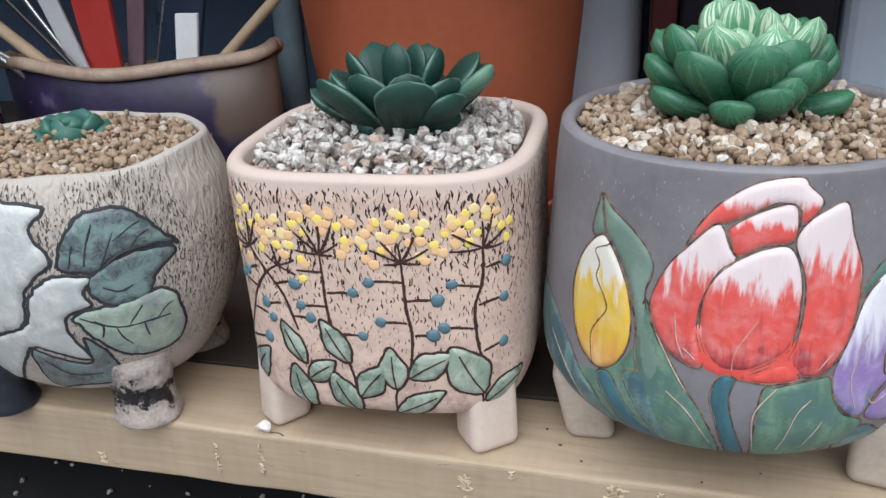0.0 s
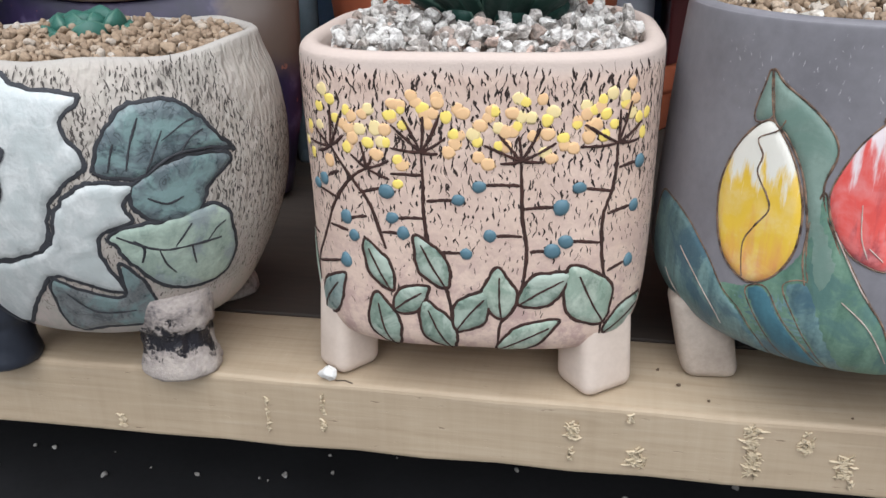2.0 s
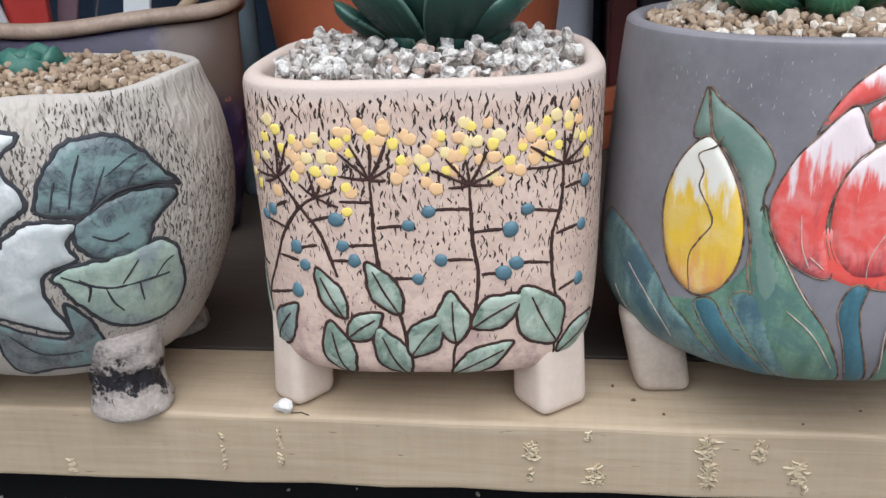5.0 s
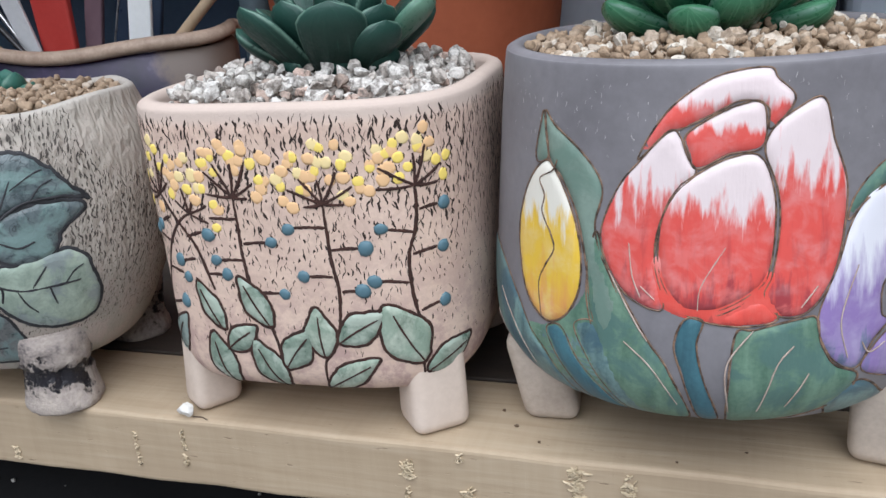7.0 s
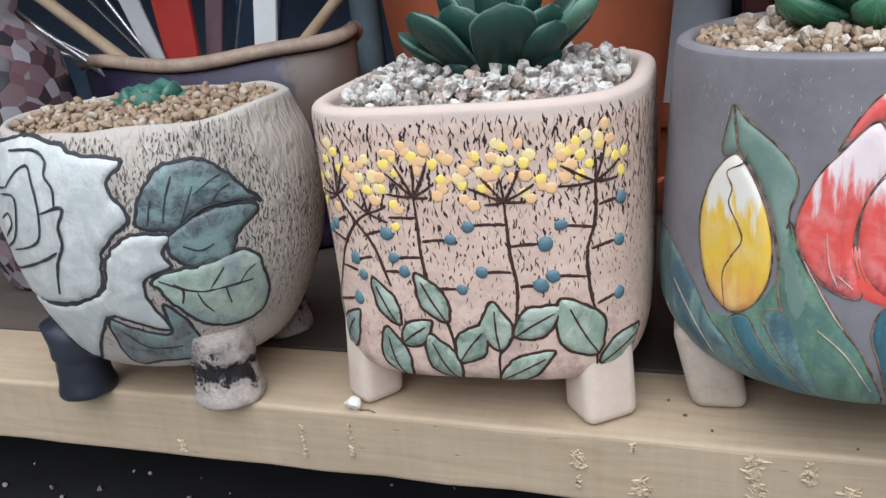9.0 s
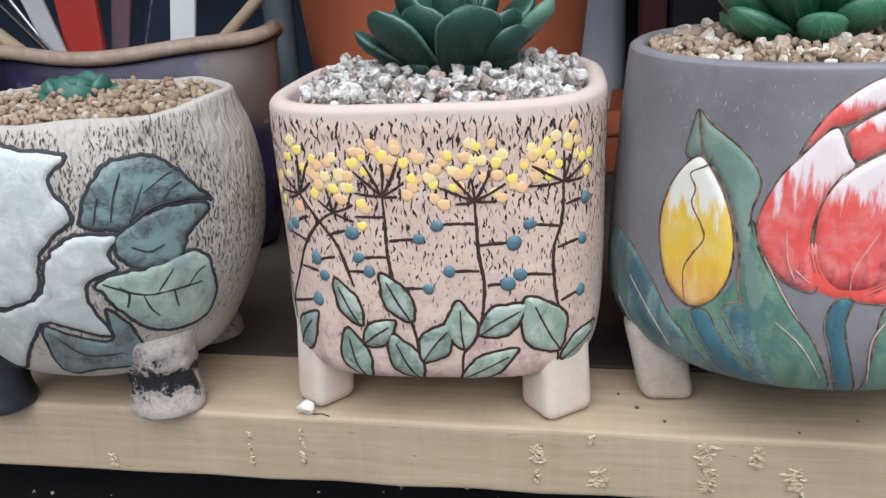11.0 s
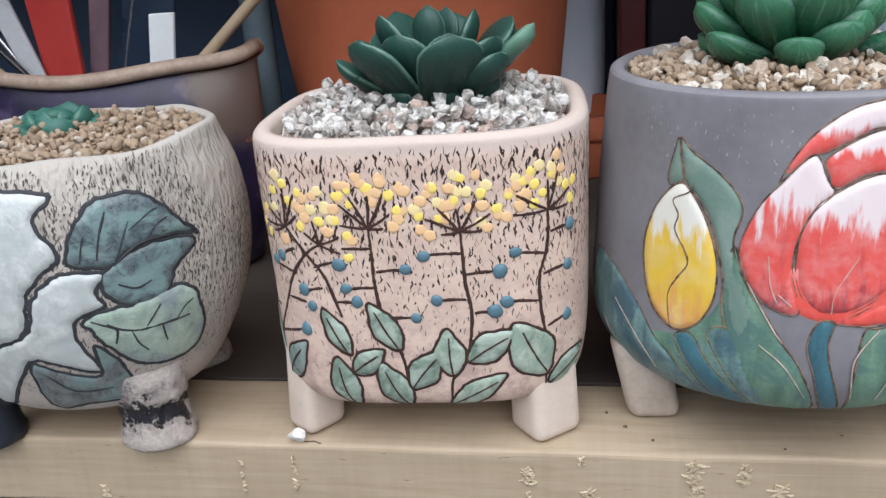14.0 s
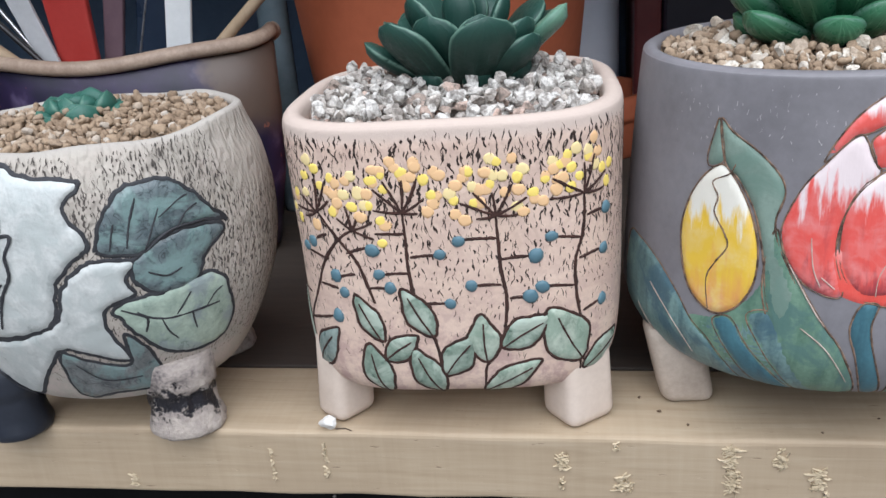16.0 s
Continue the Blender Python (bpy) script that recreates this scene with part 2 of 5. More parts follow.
def vessel_body(v, wall, depth, count=128, wobble=0.0, lip=0.0):
    """Outer skin, rounded rim and inside wall, unrolled in metres for its clay."""
    bm = bmesh.new()
    uv = bm.loops.layers.uv.new("UVMap")
    phis = [-math.pi + 2 * math.pi * i / count for i in range(count)]
    svals = [float(np.interp(p, v.phis, v.s)) for p in phis] + [float(v.s[-1])]
    zs = list(np.unique(np.round(np.concatenate([v.z, np.linspace(v.z[0], v.z[-1], 40)]), 5)))
    top = zs[-1]
    rings = [(z, 0.0) for z in zs] + [(top + 0.0008, -wall * 0.3), (top + 0.0006, -wall * 0.7), (top - 0.0015, -wall)] + [(top - depth * k / 3, -wall) for k in (1, 2, 3)]

    def shift(p, z, out):
        x, y, _ = v.at(p, min(z, top), out)
        q = noise.noise(Vector((x, y, z)) * 28) * wobble
        up = lip * noise.noise(Vector((math.sin(p) * 1.7, math.cos(p) * 1.7, 4))) * max(0, (z - 0.05) / 0.05)
        return (x + q * math.sin(p), y - q * math.cos(p), z + up)

    rows = [[bm.verts.new(shift(p, z, o)) for p in phis] for z, o in rings]
    for k, (a, b) in enumerate(zip(rows, rows[1:])):
        for i in range(count):
            j = (i + 1) % count
            f = bm.faces.new((a[i], a[j], b[j], b[i]))
            for lp, (q, kk) in zip(f.loops, ((i, k), (i + 1, k), (i + 1, k + 1), (i, k + 1))):
                zz, oo = rings[kk]
                lp[uv].uv = (svals[q], zz)
    bm.faces.new(rows[0][::-1])
    bm.faces.new(rows[-1])
    return bm


def foot(x, y, w, d, turn, top, taper=0.8, lean=(0, 0)):
    """A cut clay foot: a tapered block with soft edges."""
    bm = box(-w / 2, w / 2, -d / 2, d / 2, 0, top, 0.0038, 4)
    c, s = math.cos(math.radians(turn)), math.sin(math.radians(turn))
    for p in bm.verts:
        k = 1 - (1 - taper) * p.co.z / top
        q = 1 - p.co.z / top
        px, py = p.co.x * k + lean[0] * q, p.co.y * k + lean[1] * q
        p.co.x, p.co.y = x + c * px - s * py, y + s * px + c * py
    return bm


def stump(x, y, r, top, seed, ragged=0.002):
    """A charred round stump foot with a ragged waist."""
    rings = [(r * 1.04, 0.0), (r * 1.09, 0.001), (r * 1.07, 0.0028), (r * 1.0, 0.0052), (r * 0.96, 0.008), (r * 0.95, 0.0105), (r * 0.92, 0.0125), (r * 0.91, 0.0145), (r * 1.02, 0.0158), (r * 1.02, 0.0185), (r * 1.02, 0.021), (r * 1.12, top + 0.004)]

    def rough(a, rr, z):
        q = (noise.noise(Vector((math.cos(a) * 1.6, math.sin(a) * 1.6, z * 130 + seed))) * 0.6 + noise.noise(Vector((math.cos(a) * 5, math.sin(a) * 5, z * 420 + seed))) * (0.7 if 0.009 < z < 0.0165 else 0.25)) * ragged
        return Vector((math.cos(a) * q, math.sin(a) * q, 0))
    return lathe(rings, x, y, 60, rough)


def charred():
    """Pale bisque with smoky patches and a ragged burnt band with pits."""
    m, nt, b = make("charred_clay", (0.2, 0.18, 0.17), 0.6)
    v = coords(nt)
    sep = add(nt, "SeparateXYZ", Vector=v)
    n, fine, wide = noise_at(nt, v, 190.0, 4, 0.65), noise_at(nt, v, 700.0, 3, 0.7), noise_at(nt, v, 75.0, 4, 0.65)
    band = calc(nt, "ADD", calc(nt, "MULTIPLY", calc(nt, "ABSOLUTE", calc(nt, "SUBTRACT", sep.outputs[2], 0.0128)), 90.0), calc(nt, "MULTIPLY", n, 3.2))
    clay = ramp(nt, calc(nt, "ADD", calc(nt, "MULTIPLY", wide, 0.7), calc(nt, "MULTIPLY", fine, 0.3)), (0.36, (0.10, 0.088, 0.09)), (0.48, (0.32, 0.278, 0.255)), (0.64, (0.48, 0.42, 0.37)))
    burnt = grey(nt, calc(nt, "MULTIPLY", band, 0.5), 0.88, 1.0, 1.0, 0.0)
    nt.links.new(mix(nt, burnt, clay, (0.014, 0.013, 0.018)), b.inputs["Base Color"])
    nt.links.new(grey(nt, burnt, 0.0, 1.0, 0.75, 0.3), b.inputs["Roughness"])
    bump(nt, b, calc(nt, "SUBTRACT", calc(nt, "ADD", n, calc(nt, "MULTIPLY", fine, 0.4)), burnt), 0.8, 0.0014)
    return m


CHARRED = charred()
DARK_GLAZE = mottled("dark_glaze", (0.005, 0.008, 0.016), (0.02, 0.025, 0.038), 50, 0.45)
rose_planter = thing("planter", (-0.213, 0.252, 0), "grey-beige crackled ceramic planter with white rose relief on charred stump feet", "planter", "planters on the shelf")
part("body", vessel_body(POT_A, 0.0032, 0.02, 160, 0.0, 0.0026), CLAY_GREY, rose_planter)
for fx, fy, material, label in ((-0.1868, 0.2305, CHARRED, "charred clay stump foot"), (-0.2445, 0.2255, DARK_GLAZE, "black glazed stump foot"), (-0.196, 0.284, CHARRED, "charred clay stump foot"), (-0.232, 0.284, DARK_GLAZE, "black glazed stump foot")):
    part("foot", stump(fx, fy, 0.0114 if material is CHARRED else 0.0096, 0.024, fx * 900, 0.0022 if material is CHARRED else 0.0005), material, rose_planter, label)

dill_planter = thing("planter", (-0.096, 0.2715, 0), "pinkish beige rounded-square ceramic planter with yellow umbel flowers and green leaves", "planter", "planters on the shelf")
part("body", vessel_body(POT_B, 0.0060, 0.02, 200), CLAY_PINK, dill_planter)
for fx, fy, turn, size, lean in ((-0.1330, 0.2400, 52, 0.0158, (-0.0020, 0.0004)), (-0.0598, 0.2412, 40, 0.0182, (-0.0006, -0.0024)), (-0.133, 0.306, 45, 0.0168, (0, 0)), (-0.0625, 0.308, 50, 0.0168, (0, 0))):
    part("foot", foot(fx, fy, size, size * 0.9, turn, 0.032, 0.95, lean), CLAY_PLAIN, dill_planter)

tulip_planter = thing("planter", (0.0175, 0.271, 0), "slate grey ceramic planter with red, yellow and purple tulip relief", "planter", "planters on the shelf")
part("body", vessel_body(POT_C, 0.0048, 0.02, 160), CLAY_STONE, tulip_planter)
for fx, fy, turn, lean in ((-0.0300, 0.2512, 5, 0.0055), (0.0640, 0.2440, -12, 0.0), (-0.020, 0.305, 0, 0), (0.056, 0.306, 0, 0)):
    part("foot", foot(fx, fy, 0.0165, 0.0145, turn, 0.027, 1.06, (lean, 0)), CLAY_DUSTY, tulip_planter)


# ---- relief on the planters ----
from mathutils.geometry import delaunay_2d_cdt


def glaze(name, dark, light, rough=0.35, streak=(260, 60), strength=0.35, veins=0.0, wash=None):
    """Brushed ceramic glaze that pools darker in places."""
    m, nt, b = make(name, light, rough)
    c = nt.nodes.new("ShaderNodeUVMap").outputs[0]
    n = noise_at(nt, add(nt, "Mapping", Vector=c, Scale=(streak[0], streak[1], 1)).outputs[0], 1.0, 4, 0.6, 0.5)
    f = noise_at(nt, c, 900.0, 3)
    h = calc(nt, "ADD", calc(nt, "MULTIPLY", n, 0.75), calc(nt, "MULTIPLY", f, 0.25))
    col = ramp(nt, h, (0.3, dark), (0.62, light))
    if veins:
        v = noise_at(nt, c, 210.0, 2, 0.5, 0.8)
        thin = grey(nt, calc(nt, "ABSOLUTE", calc(nt, "SUBTRACT", v, 0.5)), 0.006, 0.022, veins, 0.0)
        col = mix(nt, thin, col, (0.02, 0.024, 0.028))
    if wash:
        col = mix(nt, grey(nt, noise_at(nt, c, 75.0, 4, 0.65, 0.6), 0.46, 0.60, 0, 0.85), col, wash)
    nt.links.new(col, b.inputs["Base Color"])
    nt.links.new(grey(nt, n, 0.2, 0.8, rough - 0.1, rough + 0.2), b.inputs["Roughness"])
    bump(nt, b, h, strength, 0.0006)
    return m


def petal_paint(name, low, mid, high, edge, soft, rough=0.4, wild=0.42, base=0.12):
    """Brush strokes that run up the petal from one colour to another; edge: the share of its height."""
    m, nt, b = make(name, mid, rough)
    c = nt.nodes.new("ShaderNodeUVMap").outputs[0]
    share = nt.nodes.new("ShaderNodeUVMap")
    share.uv_map = "Share"
    sep = add(nt, "SeparateXYZ", Vector=share.outputs[0])
    n = noise_at(nt, add(nt, "Mapping", Vector=c, Scale=(420, 60, 1)).outputs[0], 1.0, 4, 0.6)
    blot = noise_at(nt, c, 160.0, 3)
    f = calc(nt, "ADD", sep.outputs[1], calc(nt, "MULTIPLY", calc(nt, "SUBTRACT", n, 0.5), wild * 2))
    col = ramp(nt, f, (0.05, low), (base, mid), (max(edge - soft, base + 0.1), mid), (edge + soft, high))
    patch = noise_at(nt, c, 105.0, 4, 0.65, 0.5)
    tint = tuple(q * 0.86 + h * 0.14 for q, h in zip(mid, high))
    col = mix(nt, calc(nt, "MULTIPLY", grey(nt, patch, 0.47, 0.62, 0, 0.75), grey(nt, f, edge - 0.12, edge, 1, 0)), col, tint)
    light = mix(nt, grey(nt, blot, 0.45, 0.75, 0, 0.2), col, high)
    strokes = noise_at(nt, add(nt, "Mapping", Vector=c, Scale=(330, 45, 1)).outputs[0], 1.0, 3, 0.6, 0.4)
    light = mix(nt, calc(nt, "MULTIPLY", grey(nt, strokes, 0.52, 0.72, 0, 0.45), grey(nt, f, edge - 0.3, edge, 1, 0)), light, low, "MIX")
    nt.links.new(light, b.inputs["Base Color"])
    bump(nt, b, calc(nt, "ADD", n, blot), 0.3, 0.0006)
    return m


INK = mottled("dark_incised_line", (0.016, 0.007, 0.006), (0.075, 0.032, 0.024), 420, 0.95, 0.8)
INK_BLACK = mottled("black_incised_line", (0.008, 0.009, 0.012), (0.05, 0.052, 0.06), 300, 0.7, 0.8)
INK_BROWN = mottled("brown_scored_line", (0.045, 0.028, 0.02), (0.34, 0.22, 0.15), 420, 0.9, lo=0.4, hi=0.66)
# shade inside the clay's cracks, put into the colour of thin strips
INK_CRACK = mottled("crack_shade_clay", (0.012, 0.007, 0.006), (0.05, 0.03, 0.025), 500, 0.95)
INK_FINE = mottled("grey_crack_clay", (0.028, 0.024, 0.022), (0.13, 0.112, 0.10), 500, 0.95)
SCUFF = mottled("pale_scuff", (0.4, 0.38, 0.38), (0.62, 0.60, 0.60), 300, 0.9)
INK_PALE = mottled("pale_scored_line", (0.28, 0.2, 0.16), (0.62, 0.52, 0.46), 300, 0.9)
ROSE = glaze("white_rose_glaze", (0.36, 0.39, 0.385), (0.60, 0.62, 0.605), 0.34, (170, 120), 0.9, 0.0, (0.45, 0.49, 0.48))
LEAF_TEAL = glaze("teal_grey_leaf_glaze", (0.04, 0.055, 0.064), (0.145, 0.185, 0.195), 0.28, (170, 150), 1.0, 0.6, (0.185, 0.28, 0.27))
LEAF_SAGE = glaze("pale_sage_leaf_glaze", (0.19, 0.255, 0.215), (0.43, 0.53, 0.44), 0.32, (130, 120), 0.8, 0.0, (0.27, 0.32, 0.33))
LEAF_SLATE = glaze("slate_leaf_glaze", (0.055, 0.063, 0.068), (0.20, 0.215, 0.215), 0.32, (150, 150), 0.9, 0.45, (0.17, 0.25, 0.245))
LEAF_GREEN = glaze("grey_green_leaf_glaze", (0.055, 0.10, 0.075), (0.27, 0.35, 0.285), 0.3, (200, 150), 0.7, 0.0, (0.40, 0.47, 0.40))
LEAF_BLUE = glaze("blue_green_leaf_glaze", (0.09, 0.145, 0.145), (0.27, 0.335, 0.31), 0.3, (220, 160), 0.7)
LEAF_PALE = glaze("pale_green_leaf_glaze", (0.16, 0.225, 0.175), (0.47, 0.54, 0.45), 0.3, (200, 150), 0.7, 0.0, (0.24, 0.33, 0.26))
YELLOW = glaze("yellow_bead_glaze", (0.87, 0.64, 0.11), (0.92, 0.75, 0.22), 0.75)
ORANGE = glaze("peach_bead_glaze", (0.77, 0.47, 0.22), (0.84, 0.57, 0.33), 0.85)
CREAM = glaze("cream_bead_glaze", (0.82, 0.63, 0.26), (0.88, 0.74, 0.42), 0.7)
TEAL_BEAD = glaze("blue_bead_glaze", (0.045, 0.105, 0.14), (0.12, 0.225, 0.275), 0.5)
PETAL_RED = petal_paint("red_white_petal_glaze", (0.36, 0.05, 0.06), (0.70, 0.095, 0.08), (0.77, 0.67, 0.68), 0.66, 0.07, base=0.2)
PETAL_DEEP = petal_paint("coral_petal_glaze", (0.5, 0.06, 0.05), (0.74, 0.09, 0.07), (0.78, 0.3, 0.28), 0.85, 0.1)
PETAL_FOLD = petal_paint("red_white_fold_glaze", (0.6, 0.07, 0.06), (0.70, 0.10, 0.085), (0.77, 0.66, 0.67), 0.62, 0.06, wild=0.3)
PETAL_YELLOW = petal_paint("yellow_white_petal_glaze", (0.72, 0.34, 0.10), (0.78, 0.52, 0.055), (0.78, 0.76, 0.68), 0.66, 0.06, base=0.34)
PETAL_PURPLE = petal_paint("purple_white_petal_glaze", (0.12, 0.16, 0.27), (0.27, 0.19, 0.44), (0.74, 0.75, 0.82), 0.55, 0.16)
PETAL_VIOLET = petal_paint("violet_fold_glaze", (0.3, 0.24, 0.42), (0.2, 0.14, 0.3), (0.45, 0.42, 0.55), 0.8, 0.15)
TULIP_GREEN = glaze("green_tulip_leaf_glaze", (0.06, 0.135, 0.095), (0.17, 0.29, 0.21), 0.4, (210, 45), 0.5, 0.0, (0.085, 0.17, 0.155))
TULIP_SAGE = glaze("sage_tulip_leaf_glaze", (0.12, 0.18, 0.15), (0.215, 0.30, 0.255), 0.45, (160, 45), 0.4, 0.0, (0.15, 0.24, 0.20))
TULIP_TEAL = glaze("teal_tulip_leaf_glaze", (0.035, 0.08, 0.10), (0.19, 0.31, 0.30), 0.35, (230, 50), 0.5, 0.0, (0.055, 0.12, 0.16))
TULIP_BLUE = glaze("blue_stem_glaze", (0.03, 0.085, 0.12), (0.06, 0.17, 0.21), 0.4, (200, 40))


class Decor:
    """Draws raised and scored ornament on one vessel; places in mm round from the middle of the face and up."""

    def __init__(self, vessel, owner, ink, ragged=0.0):
        self.v, self.owner, self.ink, self.ragged = vessel, owner, ink, ragged

    def relief(self, name, outline, material, lift, rim, label="", per=5, grid=1.3):
        """A raised glazed shape with soft edges, and the scored line round it as its part."""
        edge = [Vector(p) + Vector((noise.noise(Vector((p[0], p[1], 1)) * 0.45), noise.noise(Vector((p[0], p[1], 7)) * 0.45))) * self.ragged for p in spline(outline, per, True)]
        n = len(edge)
        ring = np.array(edge)
        lo, hi = ring.min(0), ring.max(0)
        pts = list(edge)
        for x in np.arange(lo[0], hi[0], grid):
            for y in np.arange(lo[1], hi[1], grid):
                pts.append(Vector((x + 0.2 * math.sin(y * 7), y)))
        vs, _, fs, ov, _, _ = delaunay_2d_cdt(pts, [(i, (i + 1) % n) for i in range(n)], [list(range(n))], 1, 1e-4)
        bm = bmesh.new()
        uv, share = bm.loops.layers.uv.new("UVMap"), bm.loops.layers.uv.new("Share")
        seg = np.roll(ring, -1, 0) - ring
        made = []
        for p in vs:
            d = np.array(p) - ring
            k = np.clip((d * seg).sum(1) / np.maximum((seg * seg).sum(1), 1e-9), 0, 1)
            away = float(np.sqrt(((d - seg * k[:, None]) ** 2).sum(1)).min())
            q = min(1, away / 1.6)
            out = (-0.15 + (lift + 0.15) * (1 - (1 - q) ** 2) + (0.1 + 0.18 * self.ragged) * noise.noise(Vector((p[0] * 0.3, p[1] * 0.3, lift)))) / 1000
            made.append(bm.verts.new(self.v.pt(p[0], p[1], out)))
        for f in fs:
            try:
                face = bm.faces.new([made[i] for i in f])
            except ValueError:
                continue
            for lp, i in zip(face.loops, f):
                lp[uv].uv = (vs[i][0] / 1000, vs[i][1] / 1000)
                lp[share].uv = ((vs[i][0] - lo[0]) / (hi[0] - lo[0]), (vs[i][1] - lo[1]) / (hi[1] - lo[1]))
        bmesh.ops.recalc_face_normals(bm, faces=bm.faces)
        piece = part(name, bm, material, self.owner, label)
        if rim:
            part("outline", self.ribbon([tuple(p) for p in spline([tuple(p) for p in edge], 3, True)] + [tuple(edge[0])], rim * 0.6, 0.22, 1), self.ink, piece)
        return piece

    def ribbon(self, pts, half, lift, per=5):
        """A scored line of uneven width."""
        bm = bmesh.new()
        line = spline(pts, max(per, 9)) if per > 1 else [np.array(p, float) for p in pts]
        rows = []
        for k, p in enumerate(line):
            d = line[min(k + 1, len(line) - 1)] - line[max(k - 1, 0)]
            d = d / max(1e-6, np.linalg.norm(d))
            side = np.array((-d[1], d[0]))
            w = half * (1 + 0.35 * noise.noise(Vector((p[0] * 0.5, p[1] * 0.5, half * 9))))
            if per > 1:
                w *= 0.55 + 0.45 * min(1, 4 * min(k, len(line) - 1 - k) / len(line) + 0.2)
            row = []
            for o, up in ((-1, -0.1), (-0.6, 0.07), (0, 0.05), (0.6, 0.07), (1, -0.1)):
                q = p + side * (o * w * (1 + (0.45 * noise.noise(Vector((p[0] * 2.3, p[1] * 2.3, o * 3))) if abs(o) > 0.5 else 0)))
                row.append(bm.verts.new(self.v.pt(q[0], q[1], (lift + up) / 1000)))
            rows.append(row)
        for a, b in zip(rows, rows[1:]):
            for i in range(4):
                bm.faces.new((a[i], b[i], b[i + 1], a[i + 1]))
        bmesh.ops.recalc_face_normals(bm, faces=bm.faces)
        return bm

    def crackle(self, count, reach, levels, size, material, name, seed, label, slant=0.0, flank=0.0):
        """Many short jagged upright cracks; levels: (height in mm, share) from low to high."""
        rng = random.Random(seed)
        hs, share = [p[0] for p in levels], [p[1] for p in levels]
        vs, fs = [], []
        made, tries, taken = 0, 0, {}
        gap = (size[1] * 2.4, size[0] * 0.62)
        while made < count:
            x, h = rng.uniform(-reach, reach), rng.uniform(hs[0], hs[-1])
            patch = (0.75 + 0.5 * noise.noise(Vector((x * 0.09, h * 0.07, seed)))) * (1 - 0.5 * min(1, max(0, abs(x) - 46) / 10) * flank)
            if rng.random() > np.interp(h, hs, share) * patch:
                continue
            cell = (round(x / gap[0]), round(h / gap[1]))
            tries += 1
            if tries > count * 8:
                break
            if any((cell[0] + i, cell[1]) in taken and abs(taken[(cell[0] + i, cell[1])] - x) < gap[0] for i in (-1, 0, 1)):
                continue
            taken[cell] = x
            made += 1
            k = np.interp(h, hs, share) ** 0.6
            ln, w = rng.uniform(0.3, 1.0) ** 1.3 * size[0] * (0.45 + 0.55 * k), rng.uniform(0.3, 1.0) ** 1.5 * size[1] * (0.4 + 0.6 * k) * (0.7 + 0.6 * patch)
            n = max(4, int(ln * 1.8))
            lean = rng.gauss(slant * x / reach, 0.16)
            px, start = x, len(vs)
            for i in range(n + 1):
                t = i / n
                px += rng.gauss(0, 0.42) * ln / n + lean * ln / n
                y = h + ln * (t - 0.5)
                ww = w * (0.1 + math.sin(math.pi * min(1, t * 0.9 + 0.05)) * rng.uniform(0.45, 1.25))
                vs += [self.v.pt(px - ww, y, 0.00004), self.v.pt(px, y, 0.00008), self.v.pt(px + ww, y, 0.00004)]
            for i in range(n):
                a = start + 3 * i
                fs += [(a, a + 1, a + 4, a + 3), (a + 1, a + 2, a + 5, a + 4)]
        me_bm = bmesh.new()
        made = [me_bm.verts.new(p) for p in vs]
        for f in fs:
            me_bm.faces.new([made[i] for i in f])
        part(name, me_bm, material, self.owner, label, kind="stuff")

    def stem(self, pts, width, name="stem", lift=0.12):
        part(name, self.ribbon(pts, width * 0.95, lift), self.ink, self.owner)

    def scratch(self, pts, width, lift):
        part("vein", self.ribbon(pts, width, lift - 0.1), self.ink, self.owner)

    def pale(self, pts, width, lift):
        part("vein", self.ribbon(pts, width * 0.75, lift), INK_PALE, self.owner, "pale scored vein")

    def bead(self, p, r, material, name, flat=0.45):
        bm = bmesh.new()
        bmesh.ops.create_icosphere(bm, subdivisions=2, radius=1)
        c, e, u = [Vector(self.v.pt(*q)) for q in ((p[0], p[1]), (p[0] + 1, p[1]), (p[0], p[1] + 1))]
        ex, ey = (e - c).normalized(), (u - c).normalized()
        ez = ex.cross(ey)
        k = 1.0 + 0.07 * math.sin(p[0] * 5 + p[1])
        for vert in bm.verts:
            q = vert.co * (1 + 0.22 * noise.noise(vert.co * 1.1 + Vector((p[0], p[1], 0))))
            vert.co = c + (ex * (q.x * k) + ey * (q.y / k) + ez * (q.z * flat)) * (r / 1000)
        part(name, bm, material, self.owner)

    def umbel(self, hub, rays, beads, kinds):
        for r in rays:
            self.stem([hub, ((hub[0] + r[0]) / 2 + 0.2, (hub[1] + r[1]) / 2 - 0.2), r], 0.42, "flower_stalk", 0.3)
        for p, k in zip(beads, kinds):
            self.bead(p, {"y": 1.55, "o": 1.75, "p": 1.65}[k] * (1 + 0.1 * math.sin(p[0] * 3)), {"y": YELLOW, "o": ORANGE, "p": CREAM}[k], "flower_bead", 0.10)
        rng = random.Random(int(hub[0] * 10))
        for p in beads[::2]:
            self.bead((p[0] + rng.uniform(-2.6, 2.6), p[1] + rng.uniform(-1.5, 2.6)), rng.uniform(1.5, 1.9), rng.choice((ORANGE, ORANGE, CREAM)), "flower_bead", 0.07)

    def berry(self, start, end, p):
        self.stem([start, ((start[0] + end[0]) / 2, (start[1] + end[1]) / 2 + 0.15), end], 0.5, "twig")
        self.bead(p, 2.0 + 0.25 * math.sin(p[1] * 2), TEAL_BEAD, "berry", 0.4)

